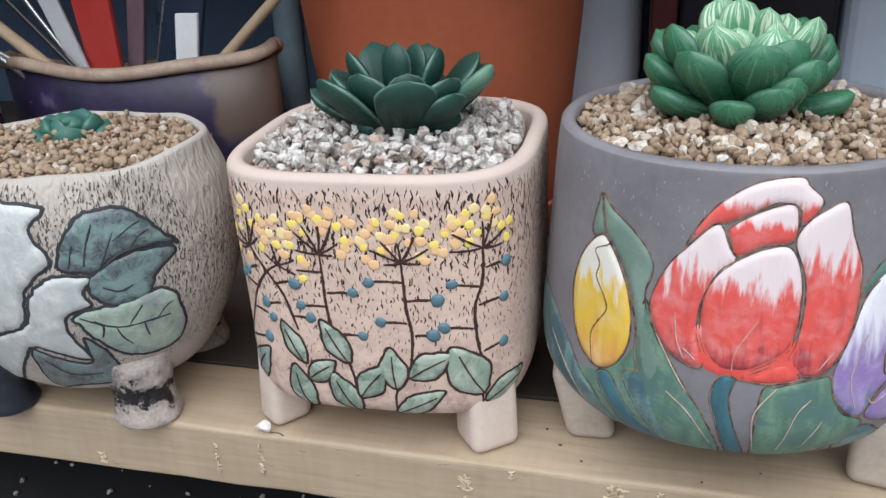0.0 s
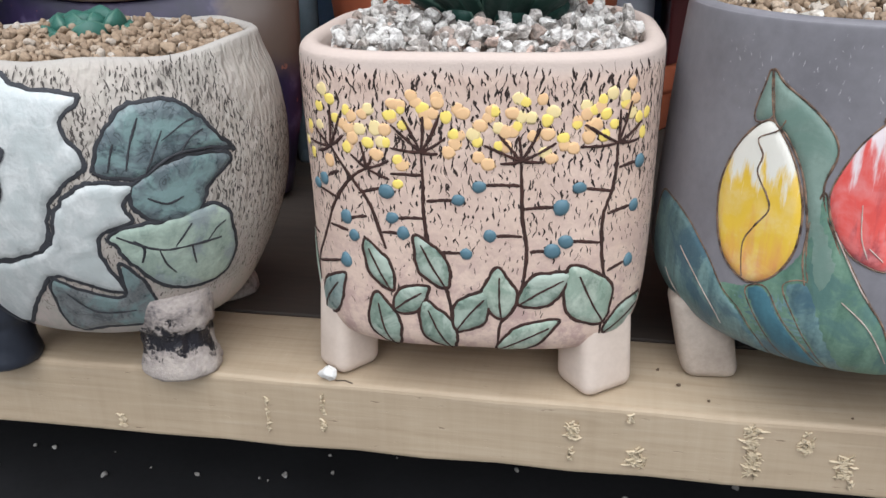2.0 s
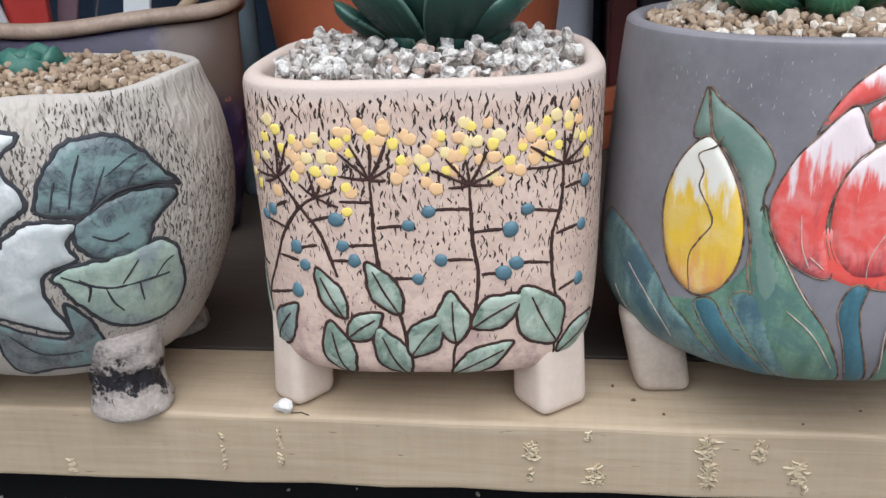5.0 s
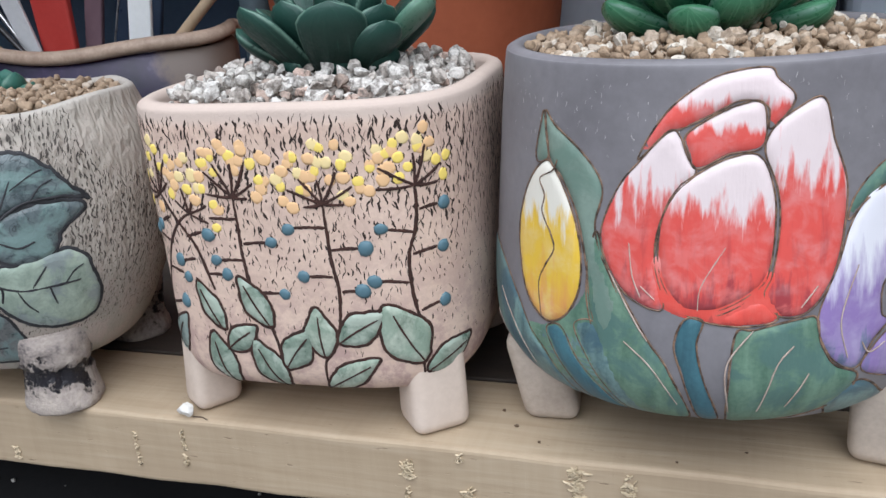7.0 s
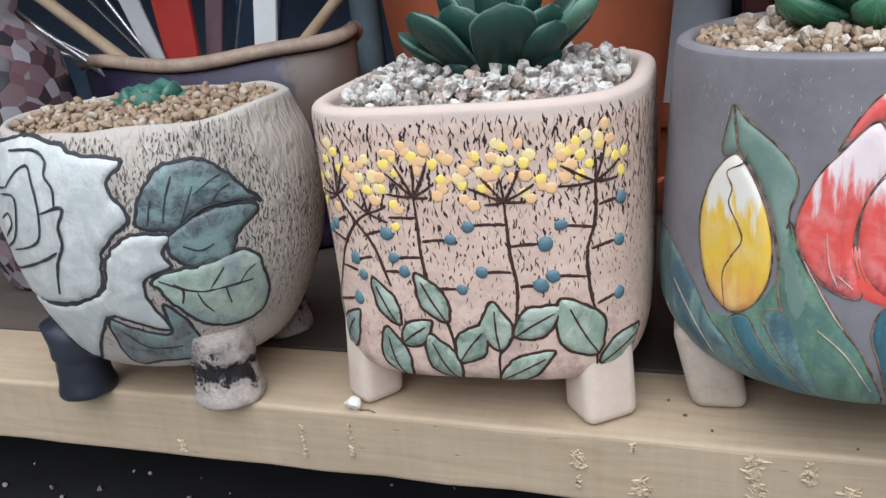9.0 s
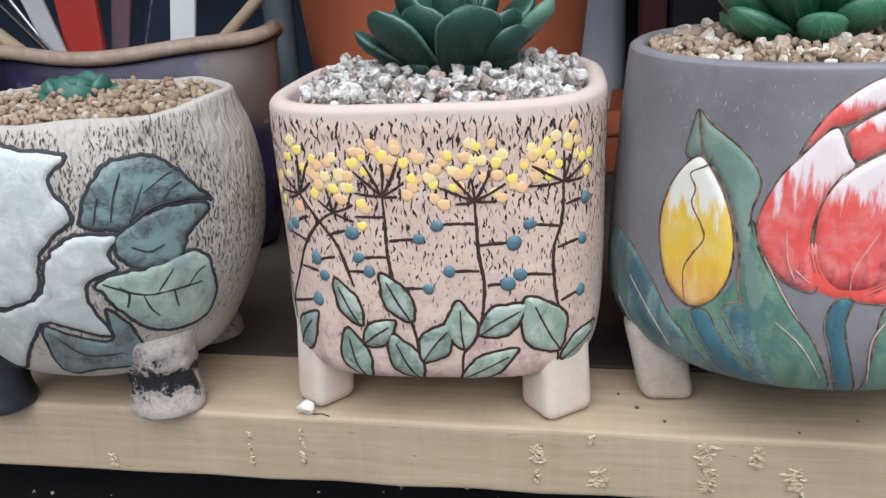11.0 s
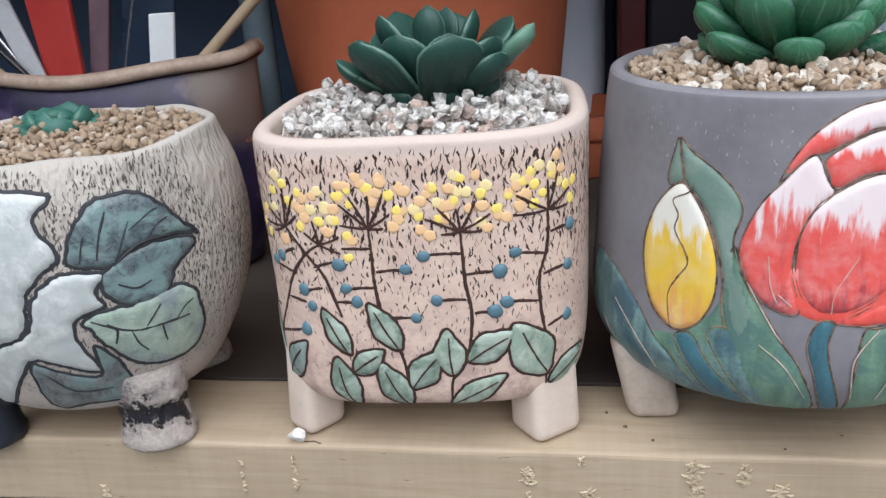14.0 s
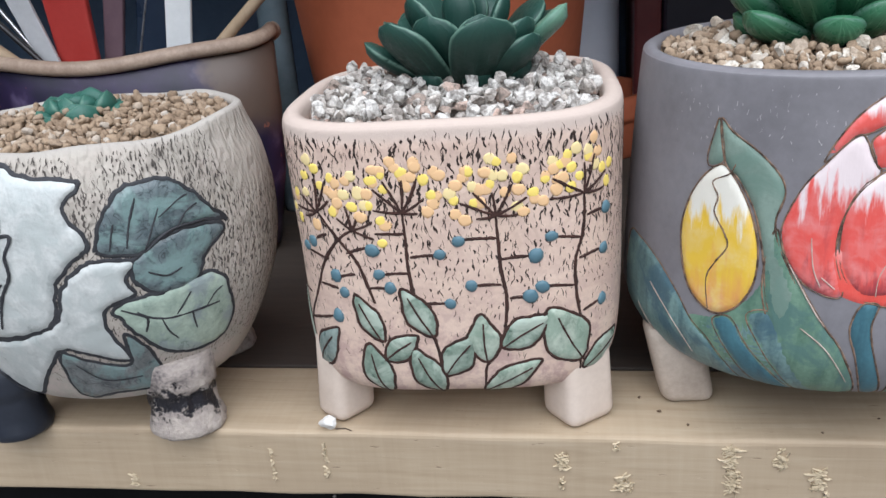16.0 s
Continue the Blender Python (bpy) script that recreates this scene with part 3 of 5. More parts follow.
    def leaf_relief(self, base, tip, width, kind):
        """A pointed leaf with a midrib."""
        b, t = np.array(base), np.array(tip)
        d = t - b
        side = np.array((-d[1], d[0])) / np.linalg.norm(d)
        shape = ((0, 0), (0.2, 0.36), (0.45, 0.52), (0.72, 0.36), (1, 0), (0.72, -0.34), (0.45, -0.5), (0.2, -0.36))
        self.relief("leaf", [tuple(b + d * k + side * (w * width * 1.34)) for k, w in shape], (LEAF_GREEN, LEAF_BLUE, LEAF_PALE)[kind], 0.75, 0.8, per=4, grid=1.0)
        self.scratch([tuple(b + d * k + side * (width * w)) for k, w in ((0.0, 0), (0.4, 0.03), (0.82, -0.04))], 0.3, 1.0)


rose = Decor(POT_A, rose_planter, INK_BLACK, 0.75)
dill = Decor(POT_B, dill_planter, INK, 0.4)
tulip = Decor(POT_C, tulip_planter, INK_BROWN)
rose.crackle(8600, 112, [(26, 0.10), (42, 0.45), (56, 0.9), (80, 1.0), (94, 0.95), (97, 0.5)], (3.1, 0.34), INK_FINE, "crackle", 41, "fine dark upright cracks in the clay", 0.35)
dill.crackle(3050, 125, [(28, 0.04), (48, 0.09), (62, 0.3), (76, 0.95), (91, 1.0), (94.5, 0.9), (96.5, 0.25)], (4.4, 0.43), INK_CRACK, "crackle", 42, "fine dark upright cracks in the clay", 0.0, 1.0)
tulip.crackle(150, 60, [(84, 0.1), (98, 1.0), (104, 0.8), (106, 0.2)], (1.6, 0.10), SCUFF, "scuff_marks", 43, "tiny pale scuff marks")
rose.relief("petal", [(-60, 80), (-45, 92.5), (-24, 97.2), (-19, 98), (-1.6, 95.9), (7.4, 92.4), (22.5, 90.2), (16.7, 83.8), (21.4, 73), (17.1, 69), (10.4, 62.2), (6.6, 50.7), (-0.7, 46.4), (-13.3, 43.8), (-31, 42.1), (-46, 43.6), (-60, 58)], ROSE, 1.0, 1.25)
rose.relief("petal", [(-38, 42.5), (-28, 42), (-15.9, 42.4), (-1.8, 45.3), (8, 50.9), (11.7, 60.6), (18.3, 66.6), (24.9, 67.9), (32.8, 65.9), (29, 61.2), (30.9, 56.1), (23.3, 53.4), (20.9, 46.3), (25.3, 33.2), (14, 37), (5, 39.9), (-2.8, 32.4), (-21.1, 17.8), (-31, 25), (-37, 34)], ROSE, 0.9, 1.25)
rose.relief("leaf", [(23.5, 70.9), (27.7, 81.6), (35.2, 87.3), (45.6, 87.3), (52.5, 82.6), (57.7, 76), (62.7, 70.7), (55.1, 72.9), (44, 72.7), (35.7, 68.3), (30, 68.6)], LEAF_TEAL, 0.8, 1.12)
rose.relief("leaf", [(31.5, 64.7), (36.6, 69.2), (43.8, 71.7), (54.8, 71.8), (61.4, 68.8), (53.5, 63.2), (49, 56.5), (41.4, 54), (33.3, 58.2)], LEAF_TEAL, 0.8, 1.12)
rose.relief("leaf", [(23.9, 51.8), (31, 54.8), (38, 54.9), (51, 57.2), (57.9, 54), (61.8, 43.1), (61.5, 33.3), (51.1, 30.1), (37.7, 33.6), (29.9, 41.9), (26.3, 48)], LEAF_SAGE, 0.8, 1.12)
rose.relief("leaf", [(3.8, 38.2), (11.2, 35), (24.9, 31.2), (25.4, 43.3), (30.3, 38.5), (34.3, 30.6), (33.9, 19.7), (19.2, 19), (3.4, 17.6), (0.6, 25.5)], LEAF_SLATE, 0.6, 1.00)
rose.scratch([(-22.9, 93.9), (-10.4, 94.4), (-4, 91.7), (-3.5, 87.2), (-0.7, 83.2), (-1.3, 77)], 0.45, 1.5)
rose.scratch([(-22.1, 83.2), (-16.4, 88.4), (-11.7, 90), (-9.4, 86.7), (-7.8, 78.2), (-9.7, 68.6), (-15.2, 64.6), (-27.1, 61.7)], 0.4, 1.5)
rose.scratch([(-7.8, 75.5), (1.4, 77.7), (-1.2, 71.5), (-1.5, 65.6), (-5.9, 58.9), (-10.9, 48)], 0.5, 1.5)
rose.scratch([(-41.8, 51.6), (-24.1, 56.1), (-11, 60.2), (-4.3, 63.3)], 0.45, 1.5)
rose.scratch([(-25.7, 80.7), (-18.3, 80.3), (-19.3, 72.7), (-24.8, 65.5), (-37.3, 60.4)], 0.4, 1.5)
rose.scratch([(-28.4, 72.5), (-23.4, 74.7), (-22.8, 71), (-29.8, 66.1)], 0.35, 1.5)
rose.scratch([(-34.9, 36.3), (-35.3, 33.1), (-32.9, 27.6), (-29.9, 22.1), (-21.1, 17.8)], 0.5, 1.5)
rose.scratch([(-45.8, 69.5), (-34, 80.5), (-22.1, 83.2)], 0.4, 1.5)
rose.scratch([(-42.3, 60.2), (-42.6, 56.2), (-37.3, 60.4)], 0.4, 1.5)
rose.scratch([(35.7, 68.3), (38.9, 74.3), (42, 80)], 0.3, 1.0)
rose.scratch([(35.7, 68.3), (44.1, 73.1), (55, 73.1)], 0.35, 1.0)
rose.scratch([(27, 70.6), (28.1, 74.5), (29.3, 77.9)], 0.3, 1.0)
rose.scratch([(41.5, 77.4), (48.4, 81), (51.3, 81.7)], 0.25, 1.0)
rose.scratch([(26.2, 52.1), (37, 46.6), (46.4, 46), (55.7, 46)], 0.4, 1.0)
rose.scratch([(37, 46.6), (38.8, 41.4), (41.7, 37.6)], 0.3, 1.0)
rose.scratch([(46.4, 46), (47.1, 42.3), (47.9, 39.4)], 0.3, 1.0)
rose.scratch([(41.6, 46.7), (44.4, 50.4), (46.4, 53)], 0.3, 1.0)
rose.scratch([(31.5, 70.5), (33.5, 77.5), (36.5, 84)], 0.3, 1.0)
rose.scratch([(46, 73.4), (49.5, 77), (53.5, 78.5)], 0.25, 1.0)
rose.scratch([(30.5, 50.5), (33, 47.5), (32, 43)], 0.4, 1.0)
rose.scratch([(51, 46), (54, 49.5), (57, 51)], 0.25, 1.0)
rose.scratch([(35.6, 62.5), (40.4, 60.2), (44.9, 61.4)], 0.3, 1.0)
rose.scratch([(7.3, 33.5), (14.6, 26.1), (28.1, 25.5)], 0.3, 1.0)
dill.stem([(-38.4, 74.4), (-32.3, 66.5), (-27.5, 59.9), (-25.2, 53), (-23.4, 46.8)], 0.55)
dill.stem([(-27.4, 69.7), (-32.3, 66.5), (-38.7, 58.7), (-44.9, 47), (-53.5, 34.1), (-54.6, 23.9), (-49.5, 19.3), (-44.1, 17)], 0.55)
dill.stem([(-12.5, 74.7), (-12.3, 66), (-12.4, 58.3), (-11.4, 49.5), (-8.9, 41.2), (-6.2, 33.7), (-5.1, 24), (-5.1, 15)], 0.55)
dill.stem([(13.2, 72.9), (13.5, 64.9), (13.9, 56.4), (15.1, 47.6), (14.4, 38.7), (13.4, 33.1), (11, 28.5), (8.3, 24.7), (7.8, 15.2)], 0.55)
dill.stem([(38.3, 76.7), (38.3, 70.2), (37.6, 64.5), (35.3, 57.4), (35.4, 48.6), (36.7, 40.2), (38.4, 33.3), (37.5, 25.9), (38.6, 15.6)], 0.55)
dill.stem([(-56.2, 36.3), (-55.3, 28.4), (-52.2, 21.5), (-48, 18.6)], 0.55)
dill.umbel((-38.4, 74.4), [(-47.9, 74.6), (-44, 78.5), (-37.5, 84.5), (-34.4, 83.2), (-33.6, 78.3), (-43.3, 72.3)], [(-40.5, 89.6), (-37.3, 87.3), (-32.3, 84.9), (-41.7, 84.8), (-47.5, 78.6), (-42.1, 79.7), (-35.9, 82.5), (-32.1, 80), (-27.7, 84.3), (-47.1, 70.9), (-32.8, 75), (-39.4, 70.3), (-50.8, 73.4)], "pyyyypyooyyoy")
dill.umbel((-27.4, 69.7), [(-31.7, 73.1), (-28.7, 76.9), (-25.8, 73.2), (-21.2, 72.1), (-21.1, 67)], [(-28.6, 80.2), (-26.5, 76.6), (-21.9, 80.7), (-24.4, 73.7), (-18.8, 72.5), (-19, 65.8), (-21.8, 77), (-31, 77.6)], "pyooyyyo")
dill.umbel((-12.5, 74.7), [(-20.5, 75.7), (-20.1, 81.9), (-17.1, 84.2), (-11.8, 84.3), (-7.8, 83.8), (-6.4, 78.5), (-8, 74.5)], [(-19.6, 87.4), (-14.6, 89.6), (-20.3, 84.3), (-17.4, 86.1), (-11.9, 86.4), (-13.4, 87.7), (-8, 87.8), (-5.9, 84.1), (-4, 79.6), (-17.1, 81.8), (-5.5, 74.9), (-10.8, 82.3), (-1.7, 85.2), (-9.4, 85), (-21.9, 80.3)], "ooyyyooyyyooooo")
dill.umbel((13.2, 72.9), [(3.8, 76.9), (7.2, 79.9), (12.4, 79.7), (17.8, 81.7), (21.8, 77.7), (19.3, 72.8), (7.8, 72.1)], [(6.3, 85.8), (2.7, 82), (2, 77.7), (2.2, 73.7), (7.3, 81.5), (10.8, 85.3), (14, 88.2), (18.2, 89), (12.1, 82), (15.5, 84.2), (19.4, 83.6), (19.6, 80), (7.6, 76.7), (4.7, 71.9), (20.8, 73.5), (23.7, 78.9), (9, 80.6), (16.1, 79.4)], "yoyopoyoypyoyooyoo")
dill.umbel((38.3, 76.7), [(28.8, 82.3), (27.9, 76.5), (38.3, 85.5), (41.7, 87.2), (45.8, 81.4), (45, 76.7)], [(27, 82.4), (29.4, 84.9), (31.2, 85.9), (33.4, 88.3), (34.4, 84.6), (35.9, 89.8), (39.7, 86.8), (41.7, 91.8), (44.9, 82.5), (48.2, 83.2), (30.2, 78.9), (34.3, 79.1), (26.3, 76.2), (46.9, 78.2), (31.9, 82.1), (36.9, 81.8), (43.1, 87.7)], "yoyyypyoyyoyoyoyo")
dill.berry((-36, 67.8), (-40.1, 66), (-42.4, 64.5))
dill.berry((-38, 60), (-44.9, 61.2), (-46.3, 62.2))
dill.berry((-30.2, 62.4), (-23.9, 64.4), (-22.3, 63.5))
dill.berry((-28.3, 55.9), (-33.8, 54.6), (-35.1, 54.8))
dill.berry((-41.5, 51.3), (-34.7, 50.7), (-32.9, 49.7))
dill.berry((-50.7, 36.9), (-38.2, 41), (-36.3, 41.4))
dill.berry((-12.4, 56.4), (-19.3, 56.1), (-21.1, 56.1))
dill.berry((-24.6, 51.6), (-19.5, 51.7), (-18.2, 51.9))
dill.berry((-11.5, 61.3), (-4.7, 61.8), (-3.1, 61.9))
dill.berry((-10.1, 46.5), (-2.7, 46.7), (-1.1, 46.6))
dill.berry((13.6, 66.2), (4, 66.2), (2.4, 65.7))
dill.berry((13.8, 52), (6.9, 52), (5.3, 52))
dill.berry((14.1, 59.8), (22.3, 60.4), (23.8, 60.3))
dill.berry((15.9, 47.6), (20.3, 47.8), (21.9, 48))
dill.berry((37.1, 63.9), (30, 65.2), (28.4, 65.6))
dill.berry((34.9, 49.6), (26.9, 50.6), (25.4, 50.6))
dill.berry((39, 70), (44.5, 70.6), (46.6, 70.5))
dill.berry((36.4, 57.6), (43.5, 58.7), (45.4, 58.4))
dill.berry((37.7, 40.7), (43.2, 42.3), (45.2, 42.3))
dill.stem([(-20.9, 68.6), (-12.3, 68.5)], 0.5)
dill.stem([(-56.9, 45.6), (-48.9, 46.1)], 0.4)
dill.leaf_relief((-54.8, 24), (-60.5, 45), 4.5, 0)
dill.leaf_relief((-51, 20.5), (-37.1, 37.2), 7.1, 1)
dill.leaf_relief((-22, 34.4), (-29.6, 49.3), 5.4, 0)
dill.leaf_relief((-6.5, 36), (-15, 51.7), 6.3, 0)
dill.leaf_relief((-22.1, 28), (-11.7, 36.1), 6.0, 0)
dill.leaf_relief((-23.6, 15.1), (-27.1, 33.5), 7.3, 0)
dill.leaf_relief((-5.8, 15), (-13.6, 32), 7.3, 0)
dill.leaf_relief((-4.3, 22.5), (5.3, 35.7), 7.3, 0)
dill.leaf_relief((8.6, 26.8), (7.3, 43.1), 7.3, 2)
dill.leaf_relief((13.2, 31.8), (27.4, 41.3), 7.3, 0)
dill.leaf_relief((38, 24.5), (27, 43.7), 10.7, 2)
dill.leaf_relief((38.7, 21.2), (55.5, 28.4), 7.0, 0)
dill.leaf_relief((7.6, 15.1), (24.8, 26.8), 6.6, 2)
tulip.relief("leaf", [(-50, 38.7), (-40.1, 41.8), (-30.4, 50.6), (-25.8, 65), (-23.2, 59.3), (-14.3, 45.8), (-6, 32.6), (-2.5, 18.9), (-14.7, 17.8), (-25.5, 21.4), (-38.3, 25.4), (-52.4, 30)], TULIP_GREEN, 0.22, 0)
tulip.relief("leaf", [(-47.9, 38.9), (-41, 40), (-35.5, 42.1), (-31.7, 43.5), (-26.7, 45.3), (-18.7, 37.6), (-9.7, 16.6), (-16.5, 16), (-25.1, 15.7), (-35.6, 17.5), (-41.2, 31.9)], TULIP_TEAL, 0.22, 0)
tulip.relief("petal", [(-16, 62), (-12, 54), (-6, 50.6), (4, 48.6), (14, 49.6), (20, 53), (20, 60), (8, 64), (-6, 66)], PETAL_DEEP, 0.3, 0)
tulip.relief("petal", [(-15.3, 86.8), (-7.9, 94.1), (-4.2, 87.5), (-2.5, 84.5), (-7, 79.5), (-10.3, 72.2), (-11.1, 63.1), (-8.8, 52.5), (-14.1, 52.5), (-19.7, 56.5), (-23.8, 64), (-24.2, 70.7), (-20.3, 80.4)], PETAL_RED, 0.6, 0.32)
tulip.relief("petal", [(-2.3, 84.3), (4.4, 87.9), (10.9, 88.4), (14.2, 81.4), (15, 72.8), (13.9, 61.7), (10.3, 56.9), (3.1, 52.7), (-4.3, 52.6), (-8.9, 57.9), (-10.5, 65.8), (-9.5, 74.9), (-6.4, 81.1)], PETAL_RED, 0.75, 0.32)
tulip.relief("petal", [(12.1, 89.2), (13.8, 94.3), (18.6, 98.1), (24.6, 99.9), (27.4, 91), (30.9, 81.2), (30.5, 69), (27.9, 58.5), (22.9, 51.9), (16.9, 51.2), (13.1, 56.3), (14.7, 61.5), (15.9, 72.7), (15, 81.3)], PETAL_RED, 0.6, 0.32)
tulip.relief("petal", [(-4.3, 51.7), (3.1, 51.5), (12.1, 55.7), (16.3, 50.7), (10.4, 48.9), (1.9, 49.4)], PETAL_DEEP, 0.45, 0.4)
tulip.relief("petal", [(-15.7, 87.1), (-11.9, 94.6), (-6.6, 100.6), (2, 105.7), (12.1, 107), (14.4, 104.6), (18.1, 101), (16.8, 97.6), (12.9, 94.1), (12.3, 98.8), (6.8, 100.2), (0.8, 97.5), (-5.4, 94.5), (-9.5, 93)], PETAL_FOLD, 0.65, 0.32)
tulip.relief("petal", [(-5, 92.9), (0.8, 97), (6.8, 99.5), (11.5, 99.4), (11.6, 90.4), (4.4, 88.7), (-2.3, 85.4), (-4.2, 88.7)], PETAL_FOLD, 0.5, 0.34)
tulip.relief("petal", [(35.6, 76.3), (39.2, 79.1), (53.3, 78.5), (50.6, 71.7), (52.5, 64.9), (50.7, 60.3), (42.2, 56.8), (41.7, 48.9), (44.2, 46.9), (39.8, 42.4), (36, 36.1), (30.4, 38.6), (26.5, 44.7), (25.6, 51.6), (29.6, 62.8), (32.2, 71.3)], PETAL_PURPLE, 0.55, 0.26)
tulip.relief("petal", [(54.1, 70.7), (63.4, 69.7), (67.8, 66.1), (66.1, 59.7), (71.7, 49.4), (71, 34.7), (65.9, 25.5), (46.3, 31.2), (37.4, 35.6), (40.6, 41.6), (45, 46.3), (42.9, 55.3), (52, 59.5), (53.5, 64.6)], PETAL_PURPLE, 0.55, 0.26)
tulip.relief("petal", [(54.1, 77.9), (62.2, 77.5), (71.7, 73.1), (73.8, 65.7), (68.6, 61.7), (67.8, 67.4), (62.7, 70.7), (54.7, 71.6), (51.5, 70.3)], PETAL_VIOLET, 0.5, 0.26)
tulip.relief("leaf", [(31.6, 72.6), (33.5, 78.5), (40.7, 84.7), (50.8, 86.4), (67.4, 83.7), (76.2, 78.7), (71.3, 75.9), (54.8, 79.3), (43.8, 79.9), (36.3, 76.6)], TULIP_GREEN, 0.5, 0.34)
tulip.relief("leaf", [(7, 45.6), (11.6, 48.1), (21.2, 50.4), (25.1, 50.3), (26.5, 44.1), (30.3, 37.9), (36.9, 34), (33.2, 26.5), (25.5, 22.3), (13.6, 19.3), (6.9, 20.5)], TULIP_GREEN, 0.5, 0.45)
tulip.relief("leaf", [(30.5, 25.8), (38, 32.3), (50.2, 24.5), (62.5, 18.6), (53.3, 14.6), (41.5, 14.6)], TULIP_TEAL, 0.5, 0.4)
tulip.relief("stem", [(-4, 49.9), (0.1, 50), (-1.1, 43.6), (0.5, 35), (4.9, 20.5), (0.1, 20.2), (-4.3, 35.2), (-6.2, 43.1)], TULIP_BLUE, 0.5, 0.4)
tulip.relief("leaf", [(-25.5, 69.1), (-22.7, 61.4), (-18.4, 53.9), (-12.3, 43.6), (-7.2, 35.6), (-2.7, 20.4), (-14.5, 19.1), (-20.8, 28.8), (-25.4, 40.8), (-28.1, 51.9), (-27.4, 63.3)], TULIP_GREEN, 0.5, 0.45)
tulip.relief("petal", [(-42, 84.2), (-37.2, 80.8), (-32.5, 72.9), (-29.9, 63.6), (-30.3, 53.6), (-34, 46), (-39.1, 42.4), (-43.5, 42.7), (-49, 47.3), (-52.2, 55.7), (-53, 66.1), (-49.1, 77.1)], PETAL_YELLOW, 0.7, 0.45)
tulip.relief("leaf", [(-43.3, 96.2), (-44.7, 91.7), (-46.0, 86.0), (-45.0, 83.3), (-41.0, 85.2), (-41.5, 90.8)], TULIP_SAGE, 0.5, 0.35)
tulip.relief("leaf", [(-42.8, 95.9), (-39.0, 93.2), (-31.4, 88.6), (-26.0, 83.5), (-24.2, 78.5), (-26, 71.1), (-24.7, 64.4), (-21.5, 57.8), (-19.3, 51), (-22, 43.2), (-26.2, 46.9), (-28.7, 62.4), (-31.5, 73.1), (-36.2, 80.8), (-40.5, 84.9)], TULIP_SAGE, 0.55, 0.45)
tulip.relief("leaf", [(-81.4, 53.8), (-72.1, 55.1), (-62.1, 51.9), (-53.5, 45.1), (-47.9, 38.1), (-41.2, 31.9), (-35.6, 17.5), (-50.2, 9.7), (-58.7, 11.2), (-70.9, 12.8), (-80, 26.3), (-84.2, 37.8)], TULIP_TEAL, 0.5, 0.4)
tulip.relief("stem", [(-41, 40), (-35.9, 42), (-31.3, 34.9), (-24, 25.2), (-17.5, 15), (-25.1, 15.7), (-30.9, 21.3), (-37.8, 33.1)], TULIP_BLUE, 0.5, 0.4)
tulip.relief("leaf", [(-31.7, 43.5), (-26.8, 46.1), (-21.9, 42.4), (-17.6, 34.6), (-10.8, 16.2), (-16.5, 16.4), (-23.4, 27.2), (-28, 35.7)], TULIP_TEAL, 0.45, 0.4)
tulip.scratch([(-37.2, 85.1), (-38.8, 82.2), (-43.3, 79.5), (-41.5, 75.6), (-42.2, 71.3), (-39, 66.2), (-37.9, 62.2), (-41.1, 57.1), (-43.3, 52), (-42.3, 43.1)], 0.25, 0.85)
tulip.pale([(-64, 43.9), (-56.9, 38.2), (-51, 31.8), (-48.4, 26.2)], 0.22, 0.7)
tulip.pale([(-71.3, 34.1), (-67.3, 28.5), (-61.2, 21)], 0.22, 0.7)
tulip.pale([(-14.1, 54.6), (-16.1, 59.7), (-17.1, 67.7)], 0.2, 0.75)
tulip.pale([(-1.2, 52.6), (-0.5, 58.7), (4.4, 67.9)], 0.2, 0.75)
tulip.pale([(-10.7, 54.3), (-14.1, 57.3)], 0.2, 0.75)
tulip.pale([(21.1, 53.3), (24.7, 58.3)], 0.2, 0.75)
tulip.pale([(32.9, 39.6), (30.6, 49.6), (34.2, 62.2)], 0.2, 0.75)
tulip.pale([(57.9, 32.4), (60.4, 42), (62, 58.3)], 0.2, 0.75)
tulip.pale([(-12.3, 43.6), (-15.6, 48.8), (-21.9, 60.2)], 0.25, 0.75)
tulip.pale([(-5.4, 26.2), (-11.2, 36.4), (-17.9, 42.6)], 0.25, 0.75)
tulip.pale([(20, 26.9), (24, 36.6)], 0.25, 0.75)
tulip.pale([(13.6, 25.1), (16.5, 38.5), (20.1, 44)], 0.25, 0.75)
tulip.pale([(6.9, 24.7), (5.5, 38.4), (11, 48.1)], 0.25, 0.75)
tulip.pale([(36.2, 43.2), (38.6, 39.9), (42.9, 41.7)], 0.25, 0.75)


# ---- gravel ----
def rock_shapes(count, seed, cuts, detail=2):
    """Angular pebble shapes: a ball with facets cut off and a rough skin."""
    rng = random.Random(seed)
    bm = bmesh.new()
    bmesh.ops.create_icosphere(bm, subdivisions=detail, radius=1)
    base = np.array([v.co[:] for v in bm.verts])
    faces = np.array([[v.index for v in f.verts] for f in bm.faces])
    bm.free()
    shapes = []
    for k in range(count):
        p = base.copy()
        for _ in range(cuts):
            n = np.array([rng.gauss(0, 1) for _ in range(3)])
            n /= np.linalg.norm(n)
            over = np.maximum(p @ n - rng.uniform(0.38, 0.75), 0)
            p -= over[:, None] * n
        for i, q in enumerate(p):
            p[i] = q * (1 + 0.2 * noise.noise(Vector(q) * 2.2 + Vector((k * 7, 0, seed))) + 0.13 * noise.noise(Vector(q) * 5 + Vector((0, k * 5, seed))))
        shapes.append(p)
    return shapes, faces


